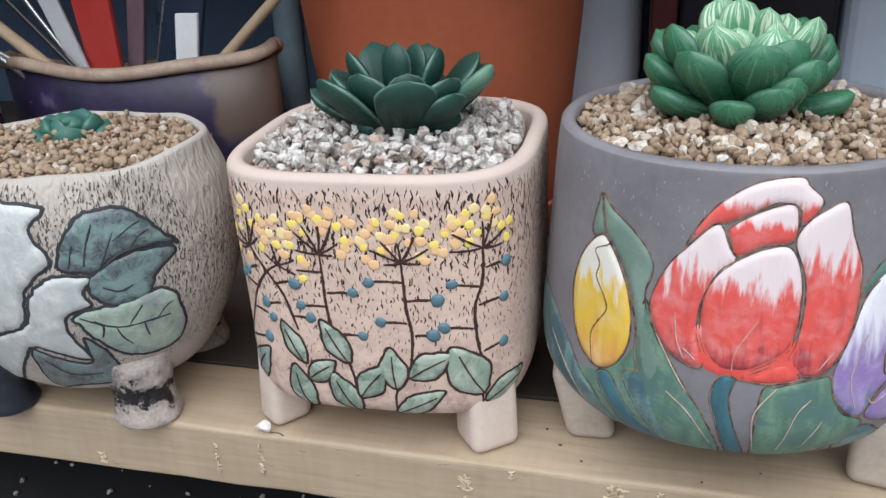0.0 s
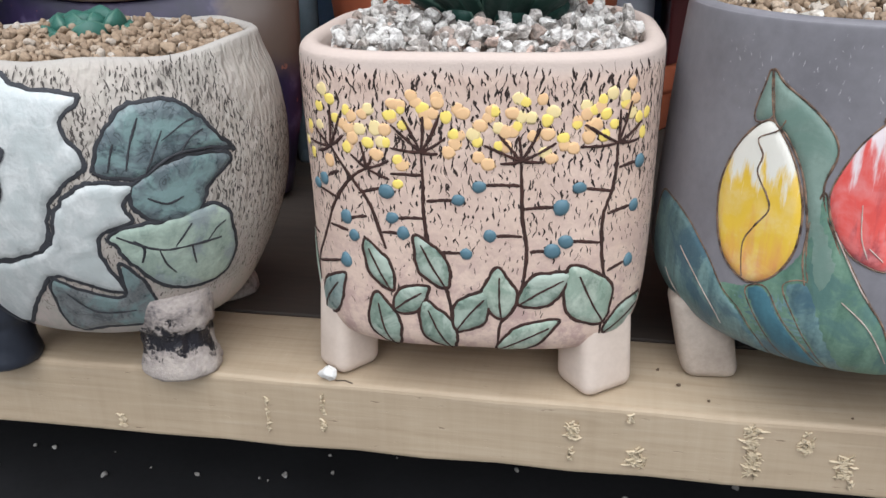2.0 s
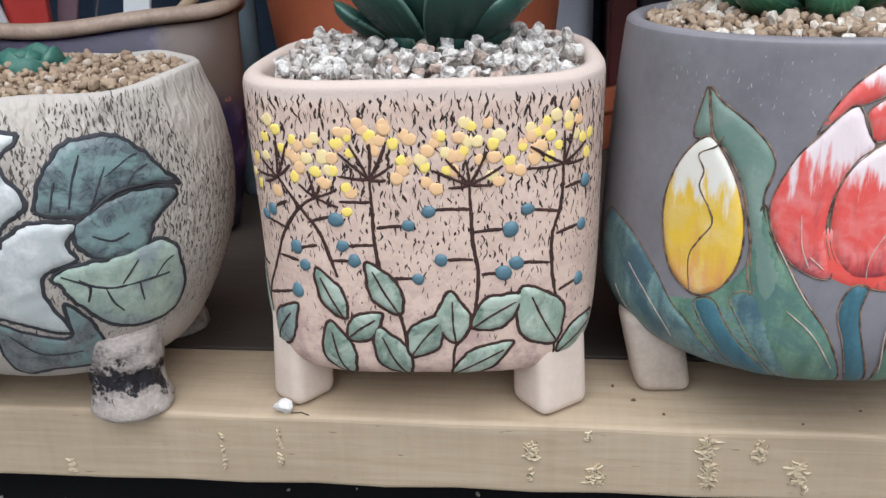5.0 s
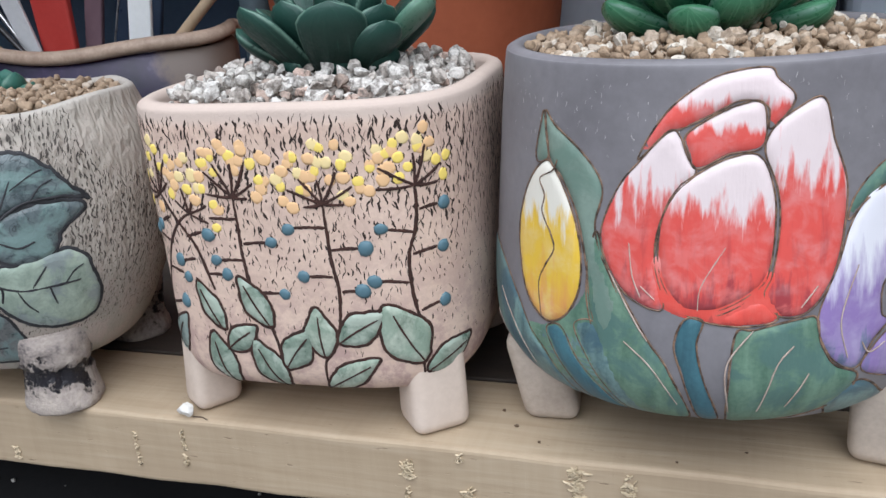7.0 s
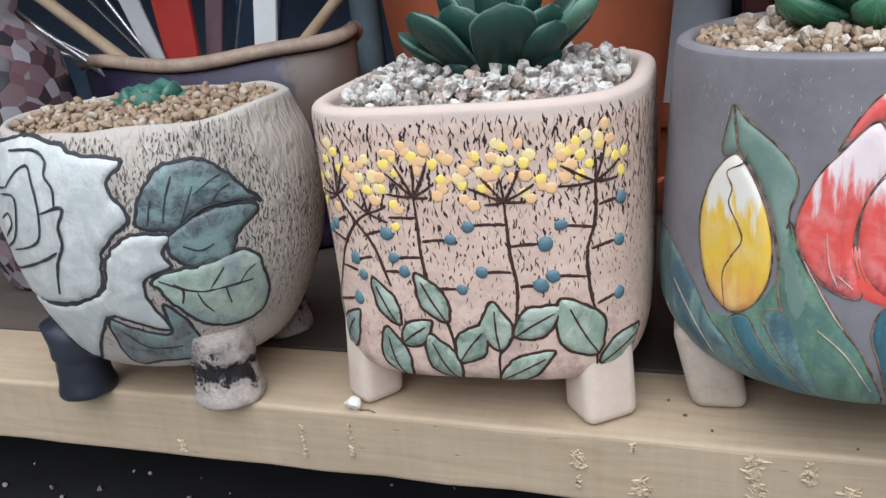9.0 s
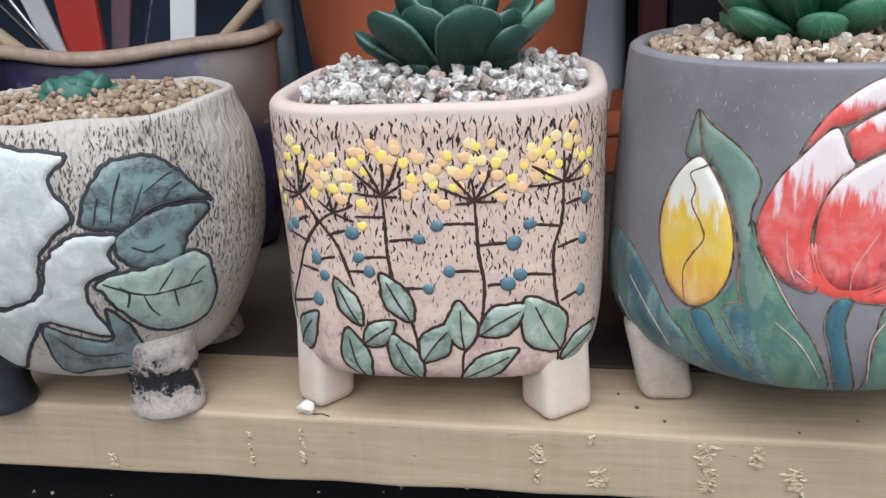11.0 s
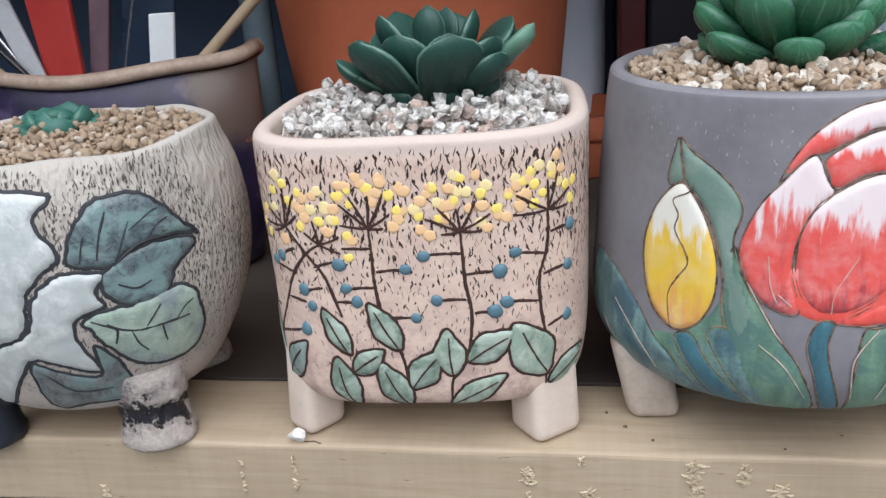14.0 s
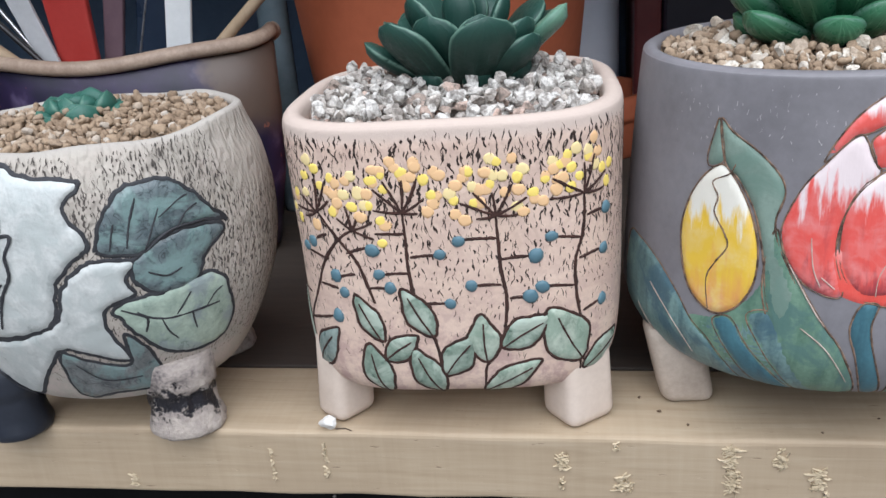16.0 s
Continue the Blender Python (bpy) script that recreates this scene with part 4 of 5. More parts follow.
def scatter(name, spots, shapes, faces, material, label, category, seed, smooth=True):
    """One mesh of stones; spots: place and size."""
    rng = np.random.default_rng(seed)
    vs, fs, off = [], [], 0
    for k, (x, y, z, size) in enumerate(spots):
        p = shapes[k % len(shapes)] * (size / 2 * rng.uniform(0.75, 1.15, 3))
        m = np.array(Euler(rng.uniform(0, 6.28, 3)).to_matrix())
        vs.append(p @ m.T + (x, y, z))
        fs.append(faces + off)
        off += len(p)
    me = bpy.data.meshes.new(name)
    me.from_pydata(np.concatenate(vs).tolist(), [], np.concatenate(fs).tolist())
    if smooth:
        me.polygons.foreach_set("use_smooth", [True] * len(me.polygons))
    me.materials.append(material)
    return tagged(new(name, me), label, category, "", "stuff")


def bed(v, wall, level, mound, size, spread, seed, rising=0.0):
    """Places for stones over the mouth of a vessel, heaped towards the middle."""
    rng = random.Random(seed)
    top = v.z[-1]
    spots = []
    for layer in range(3):
        step = size * 0.86
        for i in range(-40, 41):
            for j in range(-40, 41):
                x = (i + rng.uniform(-0.42, 0.42)) * step
                y = (j + rng.uniform(-0.42, 0.42)) * step * 0.95
                a = float(np.interp(top, v.z, v.a)) - wall - size * 0.36
                b = float(np.interp(top, v.z, v.b)) - wall - size * 0.36
                q = (abs(x / a) ** v.n + abs(y / b) ** v.n) ** (1 / v.n)
                if q > 1 or (layer == 2 and rng.random() < 0.55):
                    continue
                s = size * rng.uniform(1 - spread, 1 + spread)
                c, sn = math.cos(v.turn), math.sin(v.turn)
                z = level + mound * (1 - q * q) + rising * y - s * 0.85 * (1 - layer) * 0.6 + rng.uniform(-0.12, 0.12) * s
                spots.append((v.cx + c * x - sn * y, v.cy + sn * x + c * y, z, s))
    return spots


def pebble_paint(name, stops, speck, speck_low, speck_high, rough=0.85):
    m, nt, b = make(name, (0.5, 0.5, 0.34), rough)
    r = nt.nodes.new("ShaderNodeNewGeometry").outputs["Random Per Island"]
    v = coords(nt)
    n, f = noise_at(nt, v, 420.0, 4, 0.65), noise_at(nt, v, 1500.0, 2, 0.6)
    col = mix(nt, grey(nt, n, speck_low, speck_high, 0, 0.85), ramp(nt, r, *stops), speck)
    nt.links.new(mix(nt, grey(nt, f, 0.3, 0.7, 0.25, 0), col, (0.05, 0.045, 0.04), "MULTIPLY"), b.inputs["Base Color"])
    bump(nt, b, calc(nt, "ADD", n, calc(nt, "MULTIPLY", f, 0.5)), 0.7, 0.0008)
    return m


PUMICE = pebble_paint("white_grey_pumice", ((0.0, (0.67, 0.645, 0.60)), (0.4, (0.75, 0.73, 0.695)), (0.65, (0.62, 0.565, 0.51)), (0.82, (0.52, 0.48, 0.44)), (0.94, (0.64, 0.46, 0.38)), (1.0, (0.33, 0.28, 0.24))), (0.20, 0.175, 0.155), 0.44, 0.64)
AKADAMA = pebble_paint("tan_clay_granules", ((0.0, (0.27, 0.19, 0.125)), (0.4, (0.40, 0.295, 0.20)), (0.7, (0.33, 0.24, 0.165)), (0.9, (0.47, 0.37, 0.275)), (1.0, (0.58, 0.52, 0.45))), (0.17, 0.115, 0.075), 0.58, 0.75)
MIXED_WHITE = pebble_paint("chalky_pumice", ((0.0, (0.66, 0.60, 0.51)), (0.6, (0.74, 0.70, 0.63)), (1.0, (0.50, 0.39, 0.29))), (0.33, 0.25, 0.17), 0.48, 0.68)

cut_shapes, tri_faces = rock_shapes(14, 3, 9)
round_shapes, _ = rock_shapes(12, 8, 6)
scatter("gravel", bed(POT_B, 0.0056, 0.0978, 0.0045, 0.0046, 0.42, 1), cut_shapes, tri_faces, PUMICE, "white and grey pumice gravel filling the square planter", "gravel", 1, False)
scatter("gravel", bed(POT_A, 0.0032, 0.0962, 0.001, 0.0031, 0.38, 2), round_shapes, tri_faces, AKADAMA, "tan clay granules filling the rose planter", "gravel", 2)
tan_bed = bed(POT_C, 0.0048, 0.1055, 0.003, 0.0029, 0.45, 3)
scatter("gravel", tan_bed, round_shapes, tri_faces, AKADAMA, "tan clay granules filling the tulip planter", "gravel", 3)
rng = random.Random(12)
pale_bed = [(x, y, z + 0.0008, rng.uniform(0.55, 1.0) ** 2 * 0.0082) for x, y, z, s in tan_bed if z > 0.1055 and rng.random() < (0.05 if y > 0.25 else 0.10)]
scatter("pumice_chips", pale_bed, cut_shapes, tri_faces, MIXED_WHITE, "chalky white pumice chips among tan granules", "gravel", 4, False)


# ---- succulents ----
def leaf_skin(name, base, body, tip, streak, streak_low, streak_high, rough=0.3, edge=(0.10, 0.20, 0.15)):
    """Fleshy leaf with windows and lines that run along it."""
    m, nt, b = make(name, body, rough)
    b.inputs["Specular IOR Level"].default_value = 0.35
    c = nt.nodes.new("ShaderNodeUVMap").outputs[0]
    sep = add(nt, "SeparateXYZ", Vector=c)
    own = nt.nodes.new("ShaderNodeObjectInfo").outputs["Random"]
    shift = add(nt, "CombineXYZ", X=calc(nt, "MULTIPLY", own, 40.0), Y=calc(nt, "MULTIPLY", own, 17.0))
    vm = nt.nodes.new("ShaderNodeVectorMath")
    nt.links.new(c, vm.inputs[0])
    nt.links.new(shift.outputs[0], vm.inputs[1])
    lines = noise_at(nt, add(nt, "Mapping", Vector=vm.outputs[0], Scale=(22, 2.2, 1)).outputs[0], 1.0, 3, 0.5, 0.3)
    col = ramp(nt, sep.outputs[1], (0.0, base), (0.45, body), (0.97, tip))
    amount = calc(nt, "MULTIPLY", grey(nt, lines, streak_low, streak_high), grey(nt, sep.outputs[1], 0.15, 0.6))
    fine = noise_at(nt, coords(nt), 700.0, 3)
    rim = calc(nt, "MULTIPLY", grey(nt, calc(nt, "ABSOLUTE", calc(nt, "SUBTRACT", sep.outputs[0], 0.5)), 0.40, 0.5), grey(nt, calc(nt, "ADD", fine, calc(nt, "MULTIPLY", sep.outputs[1], 0.2)), 0.42, 0.62, 0.0, 0.9))
    nt.links.new(mix(nt, rim, mix(nt, amount, col, streak), edge), b.inputs["Base Color"])
    nt.links.new(grey(nt, fine, 0.3, 0.7, rough - 0.06, rough + 0.16), b.inputs["Roughness"])
    bump(nt, b, calc(nt, "ADD", lines, calc(nt, "MULTIPLY", fine, 0.4)), 0.25, 0.0006)
    return m


DARK_SKIN = leaf_skin("dark_green_leaf", (0.004, 0.020, 0.015), (0.006, 0.030, 0.023), (0.022, 0.068, 0.054), (0.022, 0.075, 0.056), 0.56, 0.72, 0.42, (0.14, 0.24, 0.19))
PALE_TIP_SKIN = leaf_skin("pale_tipped_leaf", (0.010, 0.042, 0.028), (0.02, 0.085, 0.06), (0.16, 0.30, 0.22), (0.12, 0.25, 0.18), 0.56, 0.72)
STRIPED_SKIN = leaf_skin("striped_green_leaf", (0.10, 0.25, 0.10), (0.05, 0.19, 0.085), (0.13, 0.33, 0.18), (0.50, 0.62, 0.47), 0.47, 0.60, 0.3, (0.25, 0.42, 0.27))
PLAIN_SKIN = leaf_skin("bright_green_leaf", (0.09, 0.20, 0.08), (0.022, 0.10, 0.055), (0.05, 0.17, 0.09), (0.10, 0.26, 0.15), 0.52, 0.68, 0.3)
BLUE_SKIN = leaf_skin("blue_green_leaf", (0.010, 0.045, 0.035), (0.018, 0.085, 0.065), (0.04, 0.13, 0.10), (0.05, 0.15, 0.12), 0.6, 0.75, 0.4)


def fleshy_leaf(base, az, el, length, width, thick, curl, blunt=0.6, point=0.85, rows=14, sides=16):
    """A thick leaf that rises from base; az round, el up, curl the further rise to its tip, in degrees."""
    bm = bmesh.new()
    uv = bm.loops.layers.uv.new("UVMap")
    ca, sa = math.cos(math.radians(az)), math.sin(math.radians(az))
    side = Vector((-sa, ca, 0))
    p = Vector(base)
    grid = []
    for i in range(rows + 1):
        t = i / rows
        e = math.radians(el + curl * t)
        f = Vector((ca * math.cos(e), sa * math.cos(e), math.sin(e)))
        u = side.cross(f) * -1
        s = 0.5 + 0.5 * math.sin(math.pi / 2 * t / blunt) if t < blunt else max(0.03, (1 - ((t - blunt) / (1 - blunt)) ** 1.75) ** point)
        if i:
            p = p + f * (length / rows)
        row = []
        for j in range(sides):
            a = 2 * math.pi * j / sides
            c, sn = math.cos(a), math.sin(a)
            lift = sn * (0.42 if sn > 0 else 0.95) * (1 - 0.25 * t)
            if sn > 0:
                lift -= 0.28 * (1 - abs(c)) * (1 - t)
            row.append(bm.verts.new(p + side * (c * width / 2 * s) + u * (lift * thick * s)))
        grid.append(row)
    for i in range(rows):
        for j in range(sides):
            k = (j + 1) % sides
            face = bm.faces.new((grid[i][j], grid[i][k], grid[i + 1][k], grid[i + 1][j]))
            for lp, (jj, ii) in zip(face.loops, ((j, i), (j + 1, i), (j + 1, i + 1), (j, i + 1))):
                lp[uv].uv = (abs(jj / sides - 0.5) * 2, ii / rows)
    bm.faces.new(grid[0][::-1])
    bm.faces.new(grid[-1])
    bmesh.ops.recalc_face_normals(bm, faces=bm.faces)
    return bm


def rosette(cx, cy, z, tiers, material, owner, seed, blunt=0.6, point=0.85, low=None, tiers_low=0, jitter=12):
    """Tiers of leaves: count, first angle, rise, length, width, thickness, curl, distance out, height."""
    rng = random.Random(seed)
    for level, (count, first, el, length, width, thick, curl, away, up) in enumerate(tiers):
        skin = low if level < tiers_low else material
        for k in range(count):
            az = first + 360 * k / count + rng.uniform(-jitter, jitter)
            a = math.radians(az)
            g = rng.uniform(0.86, 1.1)
            part("leaf", fleshy_leaf((cx + away * math.cos(a), cy + away * math.sin(a), z + up), az, el + rng.uniform(-9, 9), length * g, width * g, thick, curl + rng.uniform(-6, 6), blunt, point), skin, owner)


haworthia = thing("succulent", (-0.0925, 0.272, 0.098), "dark green rosette succulent with thick pointed leaves in pumice", "succulent")
rosette(-0.0925, 0.272, 0.0985, [
    (7, 228, 26, 0.0115, 0.0110, 0.0035, 46, 0.012, 0.001),
    (7, 232, 47, 0.0310, 0.0180, 0.0055, -5, 0.007, 0.000),
    (6, 258, 54, 0.0315, 0.0170, 0.0055, -6, 0.005, 0.001),
    (5, 285, 66, 0.0305, 0.0150, 0.0050, -6, 0.003, 0.002),
    (2, 250, 80, 0.0270, 0.0105, 0.0045, 0, 0.0015, 0.003)], DARK_SKIN, haworthia, 15, 0.76, 0.62, jitter=11)
part("leaf", fleshy_leaf((-0.0975, 0.268, 0.1005), 190, 26, 0.0290, 0.0135, 0.005, 10, 0.76, 0.55), DARK_SKIN, haworthia)
part("leaf", fleshy_leaf((-0.0885, 0.272, 0.100), -6, 38, 0.0365, 0.0145, 0.0055, 2, 0.84, 0.5), PALE_TIP_SKIN, haworthia, "dark green leaf with a pale blunt tip")
striped = thing("succulent", (0.0165, 0.274, 0.106), "bright green rosette succulent with white-striped rounded leaves", "succulent")
rosette(0.0165, 0.276, 0.108, [
    (9, 262, 12, 0.0260, 0.0140, 0.0070, 18, 0.006, 0.002),
    (9, 285, 25, 0.0300, 0.0150, 0.0075, 16, 0.005, 0.002),
    (8, 268, 40, 0.0300, 0.0155, 0.0080, 10, 0.005, 0.004),
    (7, 290, 55, 0.0270, 0.0150, 0.0075, 8, 0.004, 0.005),
    (5, 250, 72, 0.0260, 0.0130, 0.0065, 0, 0.002, 0.006)], STRIPED_SKIN, striped, 9, 0.74, 0.48, PLAIN_SKIN, 3, 16)
low_one = thing("succulent", (-0.222, 0.2655, 0.094), "low blue-green succulent with blunt stubby leaves in granules", "succulent")
rosette(-0.222, 0.2655, 0.0915, [
    (7, 265, 16, 0.0150, 0.0120, 0.0060, 34, 0.003, 0.001),
    (5, 290, 40, 0.0125, 0.0110, 0.0060, 25, 0.002, 0.002),
    (3, 250, 62, 0.0095, 0.0090, 0.005, 20, 0.001, 0.003)], BLUE_SKIN, low_one, 4, 0.72)


# ---- things behind ----
big = thing("flower_pot", (-0.127, 0.452, 0), "large plain orange terracotta flower pot in a deep saucer", "flower pot")
part("pot", lathe([(0.058, 0.004), (0.064, 0.03), (0.072, 0.10), (0.078, 0.16), (0.081, 0.19), (0.084, 0.191), (0.086, 0.196), (0.086, 0.222), (0.084, 0.225), (0.077, 0.225), (0.075, 0.20)], -0.127, 0.452, 96), TERRACOTTA, big)
part("saucer", lathe([(0.066, 0.0), (0.070, 0.002), (0.076, 0.020), (0.077, 0.022), (0.0740, 0.022), (0.068, 0.004)], -0.127, 0.452, 96), TERRACOTTA, big, "orange terracotta saucer")
solid("storage_jar", lathe([(0.030, 0.0), (0.033, 0.003), (0.034, 0.05), (0.034, 0.24), (0.032, 0.25), (0.010, 0.252)], -0.066, 0.600, 64), GREY_PLASTIC, "tall plain grey plastic jar on the shelf", "jar", smooth=True)
case = thing("storage_box", (0.03, 0.60, 0), "black lacquered box with a dark red side on the shelf", "box")
part("body", box(-0.008, 0.082, 0.555, 0.65, 0.0, 0.235, 0.003), BLACK_LACQUER, case, smooth=False)
part("side_panel", box(-0.025, -0.0085, 0.553, 0.65, 0.0, 0.235, 0.002), RED_LACQUER, case, "dark red lacquered side panel", smooth=False)
part("lid", box(-0.026, 0.083, 0.552, 0.651, 0.2355, 0.26, 0.003), BLACK_LACQUER, case, smooth=False)
solid("storage_jar", box(0.086, 0.17, 0.56, 0.64, 0.0, 0.27, 0.012, 4), PALE_PLASTIC, "pale blue-white plastic canister on the shelf", "jar")


def jar_glaze():
    m, nt, b = make("purple_brown_glaze", (0.05, 0.03, 0.06), 0.4)
    v = coords(nt)
    sep = add(nt, "SeparateXYZ", Vector=v)
    n, f = noise_at(nt, v, 45.0, 4, 0.6), noise_at(nt, v, 150.0, 3, 0.6)
    dark = ramp(nt, n, (0.32, (0.012, 0.012, 0.030)), (0.56, (0.030, 0.020, 0.060)), (0.76, (0.14, 0.11, 0.20)))
    spots = mix(nt, grey(nt, f, 0.68, 0.74), dark, (0.45, 0.14, 0.09))
    side = calc(nt, "ADD", sep.outputs[0], calc(nt, "MULTIPLY", n, 0.03))
    glazed = calc(nt, "MULTIPLY", grey(nt, side, 0.066, 0.074), grey(nt, calc(nt, "ADD", sep.outputs[2], calc(nt, "MULTIPLY", n, 0.02)), 0.066, 0.082))
    tan = mix(nt, glazed, spots, (0.12, 0.084, 0.066))
    nt.links.new(tan, b.inputs["Base Color"])
    bump(nt, b, n, 0.4, 0.001)
    return m


def lip_wave(a):
    return 0.0018 * math.sin(2 * a + 0.6) + 0.0012 * math.sin(5 * a) + 0.003 * max(0, math.cos(a)) ** 3 - 0.0018 * (1 - math.cos(a)) - 0.011 * max(0, math.sin(a)) ** 0.7


jar = thing("tool_jar", (-0.2735, 0.387, 0), "dark purple glazed stoneware jar with a wavy brown lip", "jar")
part("body", lathe([(0.040, 0.0), (0.044, 0.003), (0.049, 0.04), (0.0505, 0.07), (0.051, 0.098), (0.047, 0.100), (0.046, 0.06), (0.042, 0.006)], -0.2735, 0.387, 96, lambda a, r, z: Vector((0.52 * r * math.cos(a), -0.33 * r * math.sin(a), lip_wave(a) if z > 0.09 else 0))), jar_glaze(), jar)
part("lip", tube([(-0.2735 + 0.0782 * math.cos(a), 0.387 + 0.0345 * math.sin(a), 0.1025 + 1.05 * lip_wave(a)) for a in [2 * math.pi * k / 72 for k in range(73)]], 0.0033, 12, 1.0, 0.9), mottled("brown_lip_glaze", (0.20, 0.135, 0.10), (0.50, 0.385, 0.30), 70, 0.5), jar, "brown glazed wavy lip")


def rod(low, high, radius, material, name, label, category, down=0.75, up=2.2, tip=1.0):
    a, b = Vector(low), Vector(high)
    d = b - a
    pts = [a + d * (-down + (up + down) * k / 8) for k in range(9)]
    return solid(name, tube(pts, radius, 12, tip), material, label, category, smooth=True, group="tools in the jar")


def slat(low, high, w0, w1, thick, material, name, label, category, down=0.7, up=2.0):
    """A flat tool blade or handle, wider at one end, with rounded edges."""
    a, b = Vector(low), Vector(high)
    d = b - a
    p, q = a - d * down, a + d * up
    bm = box(-0.5, 0.5, -thick / 2, thick / 2, 0, 1)
    for v in bm.verts:
        w = w0 if v.co.z < 0.5 else w0 + (w1 - w0) * (up + down)
        c = p if v.co.z < 0.5 else q
        v.co = Vector((c.x + v.co.x * w, c.y + v.co.y, c.z))
    bmesh.ops.bevel(bm, geom=bm.edges[:], offset=thick * 0.3, segments=3, affect="EDGES", profile=0.5)
    return solid(name, bm, material, label, category, group="tools in the jar")


STEEL = mottled("brushed_steel", (0.42, 0.43, 0.45), (0.62, 0.63, 0.65), 80, 0.35, 0.1, metal=0.9, stretch=(8, 8, 1))
SATIN_GREY = mottled("satin_grey_plastic", (0.42, 0.43, 0.45), (0.58, 0.59, 0.61), 40, 0.35, 0.1)
RED_PLASTIC = mottled("red_plastic", (0.36, 0.03, 0.025), (0.48, 0.055, 0.045), 30, 0.4, 0.1)
MAUVE_PLASTIC = mottled("mauve_plastic", (0.12, 0.07, 0.09), (0.19, 0.12, 0.14), 30, 0.5, 0.1)
NAVY_PLASTIC = mottled("navy_plastic", (0.012, 0.022, 0.045), (0.024, 0.04, 0.07), 30, 0.35, 0.1)
WHITE_PLASTIC = mottled("white_plastic", (0.62, 0.65, 0.66), (0.76, 0.78, 0.79), 40, 0.5, 0.1)
BLACK_PLASTIC = mottled("black_plastic", (0.008, 0.008, 0.01), (0.02, 0.02, 0.024), 40, 0.35, 0.1)
STICK_WOOD = mottled("bare_wood", (0.34, 0.24, 0.15), (0.50, 0.39, 0.27), 60, 0.7, 0.2, stretch=(1, 1, 0.15))
rod((-0.3077, 0.366, 0.0969), (-0.3519, 0.366, 0.1321), 0.0032, STICK_WOOD, "modelling_tool", "slanting bare wooden modelling tool in the jar", "tool", 0.4)
rod((-0.3172, 0.362, 0.0975), (-0.3564, 0.362, 0.1180), 0.0012, STEEL, "needle_tool", "thin steel needle tool in the jar", "tool", 0.2)
rod((-0.3223, 0.367, 0.0960), (-0.3607, 0.367, 0.1100), 0.0013, STEEL, "needle_tool", "thin steel needle tool in the jar", "tool", 0.15)
rod((-0.3120, 0.370, 0.0975), (-0.3480, 0.370, 0.1270), 0.0015, STEEL, "needle_tool", "thin steel needle tool in the jar", "tool", 0.3)
rod((-0.3260, 0.362, 0.0975), (-0.3620, 0.362, 0.1230), 0.0018, STEEL, "ribbon_tool", "steel ribbon tool handle in the jar", "tool", 0.15)
rod((-0.3060, 0.380, 0.0975), (-0.3300, 0.380, 0.1340), 0.0011, STEEL, "needle_tool", "thin steel needle tool in the jar", "tool", 0.3)
slat((-0.2560, 0.398, 0.0955), (-0.2480, 0.398, 0.1312), 0.024, 0.026, 0.003, NAVY_PLASTIC, "scraper", "dark navy plastic scraper in the jar", "tool")
rod((-0.3016, 0.373, 0.0972), (-0.3359, 0.373, 0.1351), 0.0014, BLACK_PLASTIC, "paint_brush", "thin black brush handle in the jar", "brush", 0.5)
slat((-0.302, 0.379, 0.096), (-0.3142, 0.379, 0.134), 0.0085, 0.0105, 0.002, SATIN_GREY, "palette_knife", "pale grey flat palette knife in the jar", "tool")
slat((-0.2905, 0.384, 0.0949), (-0.2915, 0.384, 0.1329), 0.0180, 0.0205, 0.004, RED_PLASTIC, "scraper", "red plastic scraper standing in the jar", "tool")
slat((-0.2775, 0.392, 0.0955), (-0.2700, 0.392, 0.1312), 0.009, 0.010, 0.003, MAUVE_PLASTIC, "scraper", "dull mauve plastic scraper in the jar", "tool")
rod((-0.2613, 0.385, 0.0954), (-0.2494, 0.385, 0.1316), 0.0005, STEEL, "wire_tool", "fine steel wire standing in the jar", "tool")
slat((-0.2325, 0.368, 0.1001), (-0.2285, 0.368, 0.1244), 0.0115, 0.0118, 0.0022, WHITE_PLASTIC, "plant_label", "plain white plastic plant label in the jar", "plant label", 0.9, 1.0)
rod((-0.2142, 0.372, 0.1035), (-0.1808, 0.372, 0.1328), 0.0026, STICK_WOOD, "wooden_stick", "plain round wooden stick leaning in the jar", "stick", 0.5)


def mosaic():
    m, nt, b = make("pink_mosaic", (0.3, 0.2, 0.2), 0.25)
    v = coords(nt)
    cell = nt.nodes.new("ShaderNodeTexVoronoi")
    nt.links.new(v, cell.inputs["Vector"])
    cell.inputs["Scale"].default_value = 130
    sep = add(nt, "SeparateXYZ", Vector=cell.outputs["Color"])
    nt.links.new(ramp(nt, sep.outputs[0], (0.2, (0.03, 0.026, 0.035)), (0.45, (0.15, 0.08, 0.09)), (0.7, (0.22, 0.17, 0.19)), (0.95, (0.34, 0.33, 0.36))), b.inputs["Base Color"])
    bump(nt, b, cell.outputs["Distance"], 0.5, 0.001)
    return m


solid("vase", lathe([(0.016, 0.0), (0.018, 0.003), (0.026, 0.03), (0.0335, 0.065), (0.0345, 0.085), (0.031, 0.11), (0.021, 0.125), (0.017, 0.13), (0.019, 0.138), (0.016, 0.138), (0.014, 0.125)], -0.352, 0.322, 64), mosaic(), "round vase with pink and grey mosaic pattern", "vase", smooth=True)

# ---- bits on the shelf ----
# added board, always out of view, that keeps overhead light off the back
solid("upper_shelf", box(-1.2, 1.0, 0.275, 0.66, 0.28, 0.305), PINE, "unseen pine board added above the planters to shade the back", "shelf", "structure")


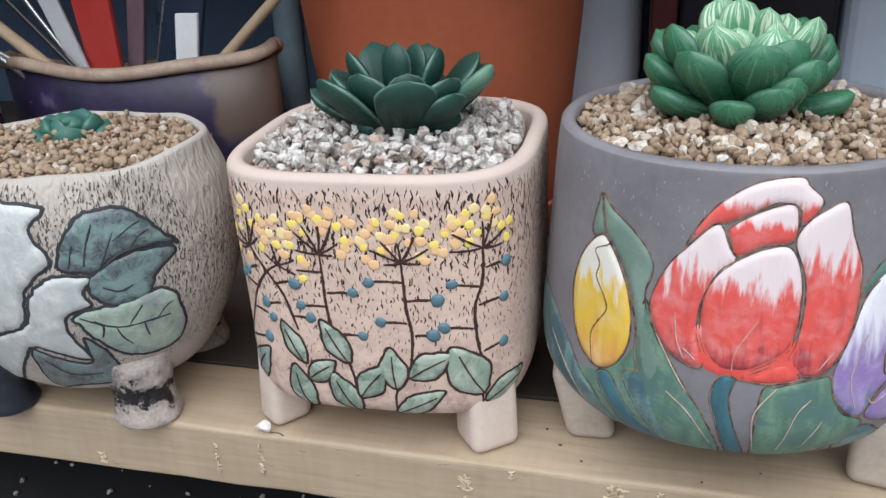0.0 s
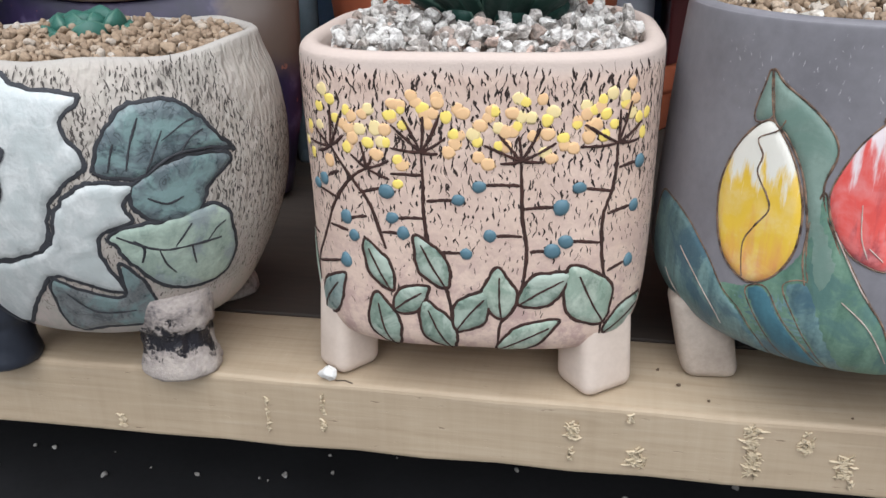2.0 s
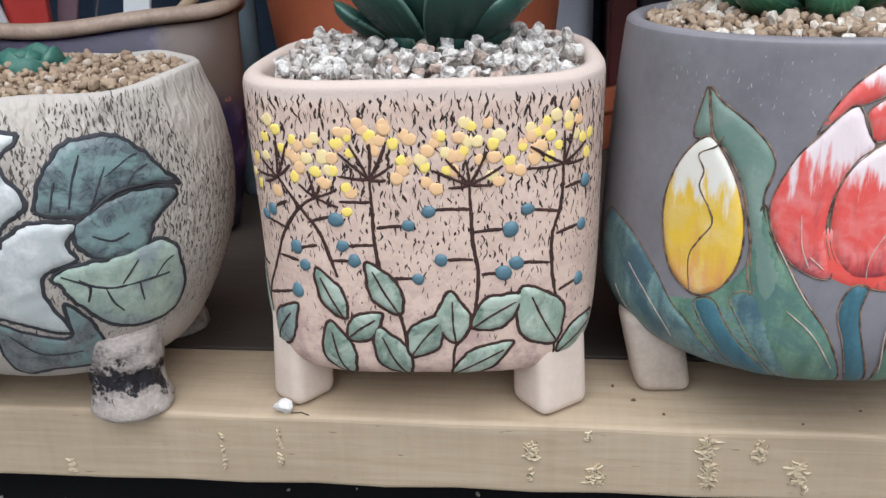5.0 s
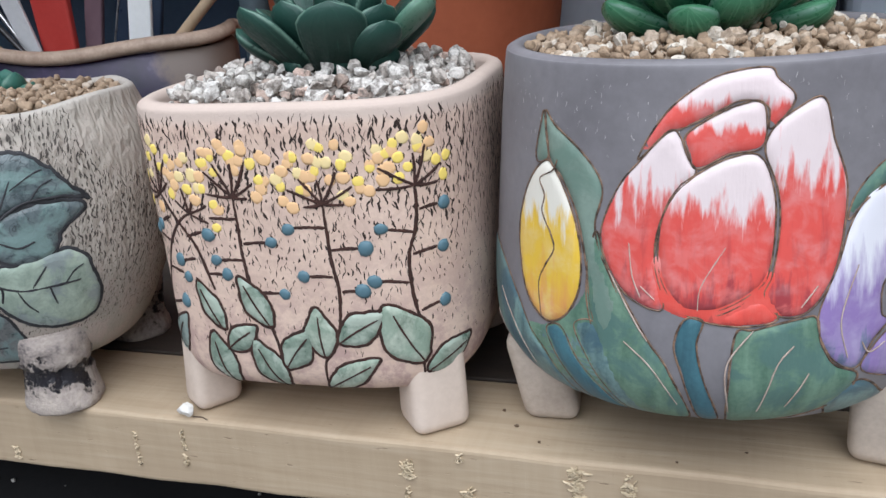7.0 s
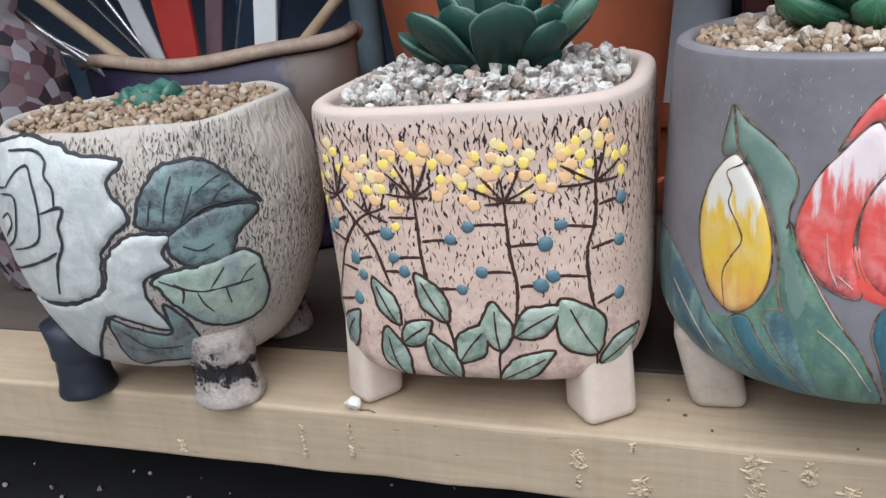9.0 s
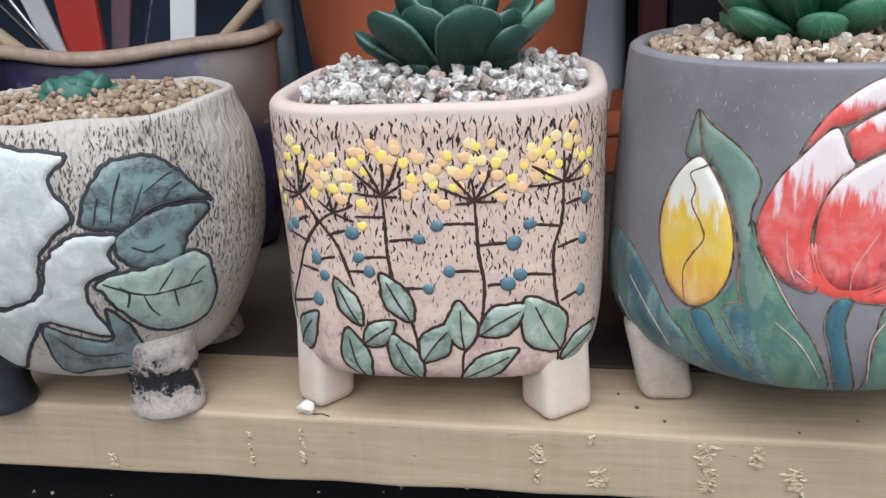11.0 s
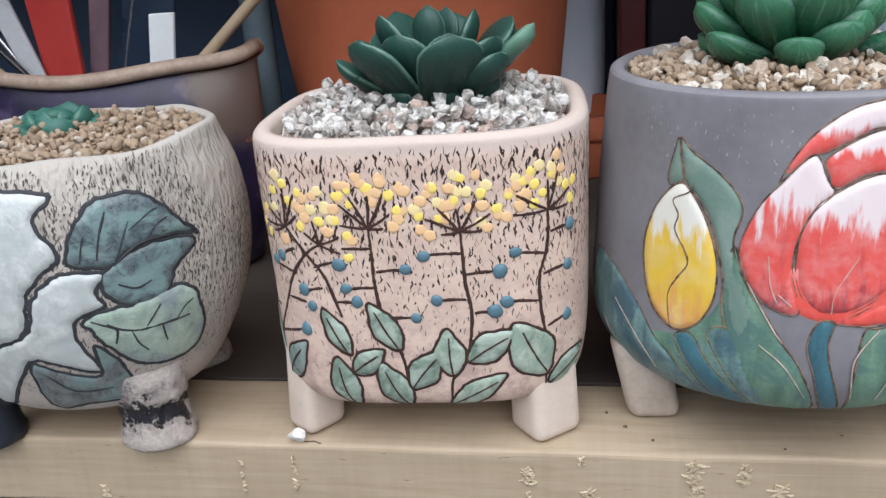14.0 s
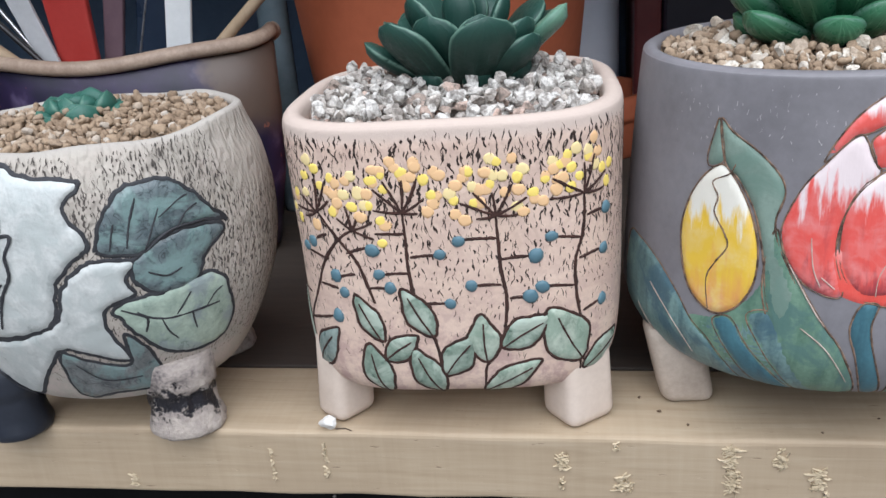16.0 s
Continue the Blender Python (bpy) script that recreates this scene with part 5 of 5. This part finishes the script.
def on_board(name, spots, radius, material, label, category):
    """Small bits that lie on the board; spots: place, size."""
    shapes, faces = rock_shapes(4, 21, 6)
    for k, (x, y, size) in enumerate(spots):
        me = bpy.data.meshes.new(name)
        me.from_pydata((shapes[k % 4] * (size / 2) * np.array((1, 0.85, 1.1 if size > 0.004 else 0.8))).tolist(), [], faces.tolist())
        me.materials.append(material)
        ob = tagged(new(name, me), label, category)
        ob.location = (x, y, radius * size)


on_board("pebble", [(-0.1378, 0.2272, 0.0062)], 0.42, mottled("chalk_white", (0.62, 0.60, 0.56), (0.86, 0.85, 0.82), 300, 0.9), "small chalky white pebble on the shelf edge", "pebble")
on_board("crumb", [(-0.0340, 0.2400, 0.0015), (-0.0260, 0.2330, 0.0011), (0.0120, 0.2300, 0.0010), (-0.0395, 0.2480, 0.0013), (0.0300, 0.2380, 0.0010)], 0.36, mottled("brown_crumb", (0.07, 0.045, 0.03), (0.16, 0.11, 0.07), 300, 0.9), "tiny brown soil crumb on the shelf", "crumb")
solid("thread", tube([(-0.1355, 0.2268, 0.0004), (-0.1325, 0.2272, 0.0005), (-0.1300, 0.2262, 0.0003)], 0.00018, 6), mottled("dark_fibre", (0.05, 0.035, 0.025), (0.1, 0.07, 0.05), 200, 0.9), "short dark root fibre beside the pebble", "fibre", smooth=True)

SPLINTER = mottled("torn_pine_fibre", (0.46, 0.37, 0.24), (0.66, 0.56, 0.41), 420, 0.9, 0.6, 0.0008)
shelf = bpy.data.objects["shelf"]
BASE[shelf] = Vector((0, 0, 0))


def splinters(x, z0, z1, width, count, seed):
    """Torn fibres that stand off the sawn face of the board, as one ragged upright tuft."""
    rng = random.Random(seed)
    bm = bmesh.new()
    for k in range(count * 4):
        cx, cz = x + rng.gauss(0, width * 0.2), z0 + (z1 - z0) * rng.random()
        ln, wd, ang = rng.uniform(0.35, 1.0) * max(width, 0.0016), rng.uniform(0.0001, 0.00032), rng.gauss(0, 0.8)
        rows = []
        for i in range(5):
            t = i / 4 - 0.5
            px, pz = cx + ln * t * math.cos(ang), cz + ln * t * math.sin(ang) * 0.9 + rng.gauss(0, 0.00012)
            y = FRONT - 0.0001 - rng.uniform(0.0001, 0.0010) * (1 - abs(t))
            w = wd * (1.1 - abs(t) * 1.3)
            rows.append([bm.verts.new((px + rng.gauss(0, 0.00012), y + dy, pz + q)) for q, dy in ((-w, 0.0006), (-w * 0.3, -0.0002), (w * 0.4, -0.0001), (w, 0.0006))])
        for a, b in zip(rows, rows[1:]):
            for i in range(3):
                bm.faces.new((a[i], b[i], b[i + 1], a[i + 1]))
    bmesh.ops.recalc_face_normals(bm, faces=bm.faces)
    part("splinter", bm, SPLINTER, shelf, "tuft of torn pine fibres")


for k, (x, z0, z1, width, count) in enumerate(((-0.0639, -0.0115, -0.0049, 0.0039, 7), (-0.0455, -0.0193, -0.0130, 0.0051, 7), (-0.0142, -0.0093, -0.0028, 0.0045, 9), (-0.0133, -0.0186, -0.0107, 0.0048, 10), (0.0002, -0.0095, -0.0028, 0.0036, 8), (0.0113, -0.0165, -0.0096, 0.0045, 8), (0.0132, -0.0196, -0.0170, 0.0018, 4), (-0.1579, -0.0188, -0.0069, 0.0009, 6), (-0.1396, -0.0110, -0.0042, 0.0008, 4), (-0.1400, -0.0173, -0.0130, 0.0018, 4), (-0.2084, -0.0231, -0.0180, 0.0024, 5), (-0.0643, -0.0188, -0.0144, 0.0015, 4), (-0.0478, -0.0042, -0.0015, 0.0021, 3))):
    splinters(x, z0, z1, width, count, 60 + k)

# pale grit on the dark shelf below
rng = random.Random(31)
scatter("grit", [(rng.uniform(-0.45, 0.3), rng.uniform(0.25, 0.45), -0.0893, rng.uniform(0.0012, 0.0042)) for _ in range(210)], cut_shapes, tri_faces, pebble_paint("dusty_grit", ((0.0, (0.45, 0.43, 0.40)), (0.7, (0.3, 0.28, 0.26)), (1.0, (0.6, 0.58, 0.54))), (0.06, 0.05, 0.05), 0.5, 0.7), "scattered pale grit on the black lower shelf", "grit", 6)

solid("spray_tube", lathe([(0.0078, 0.0), (0.0082, 0.002), (0.0082, 0.20), (0.0076, 0.204), (0.003, 0.206)], -0.2155, 0.447, 32), mottled("smoky_plastic", (0.10, 0.145, 0.17), (0.19, 0.25, 0.29), 20, 0.2, 0.1), "slim smoky grey plastic tube standing behind the jar", "tube", smooth=True)

bowl = thing("flower_pot", (-0.052, 0.545, 0), "small orange terracotta flower pot in front of the grey jar", "flower pot")
part("pot", lathe([(0.030, 0.0), (0.032, 0.002), (0.036, 0.023), (0.0365, 0.025), (0.039, 0.0255), (0.0395, 0.028), (0.0395, 0.038), (0.0385, 0.040), (0.0345, 0.040), (0.033, 0.028)], -0.052, 0.545, 64), TERRACOTTA, bowl)
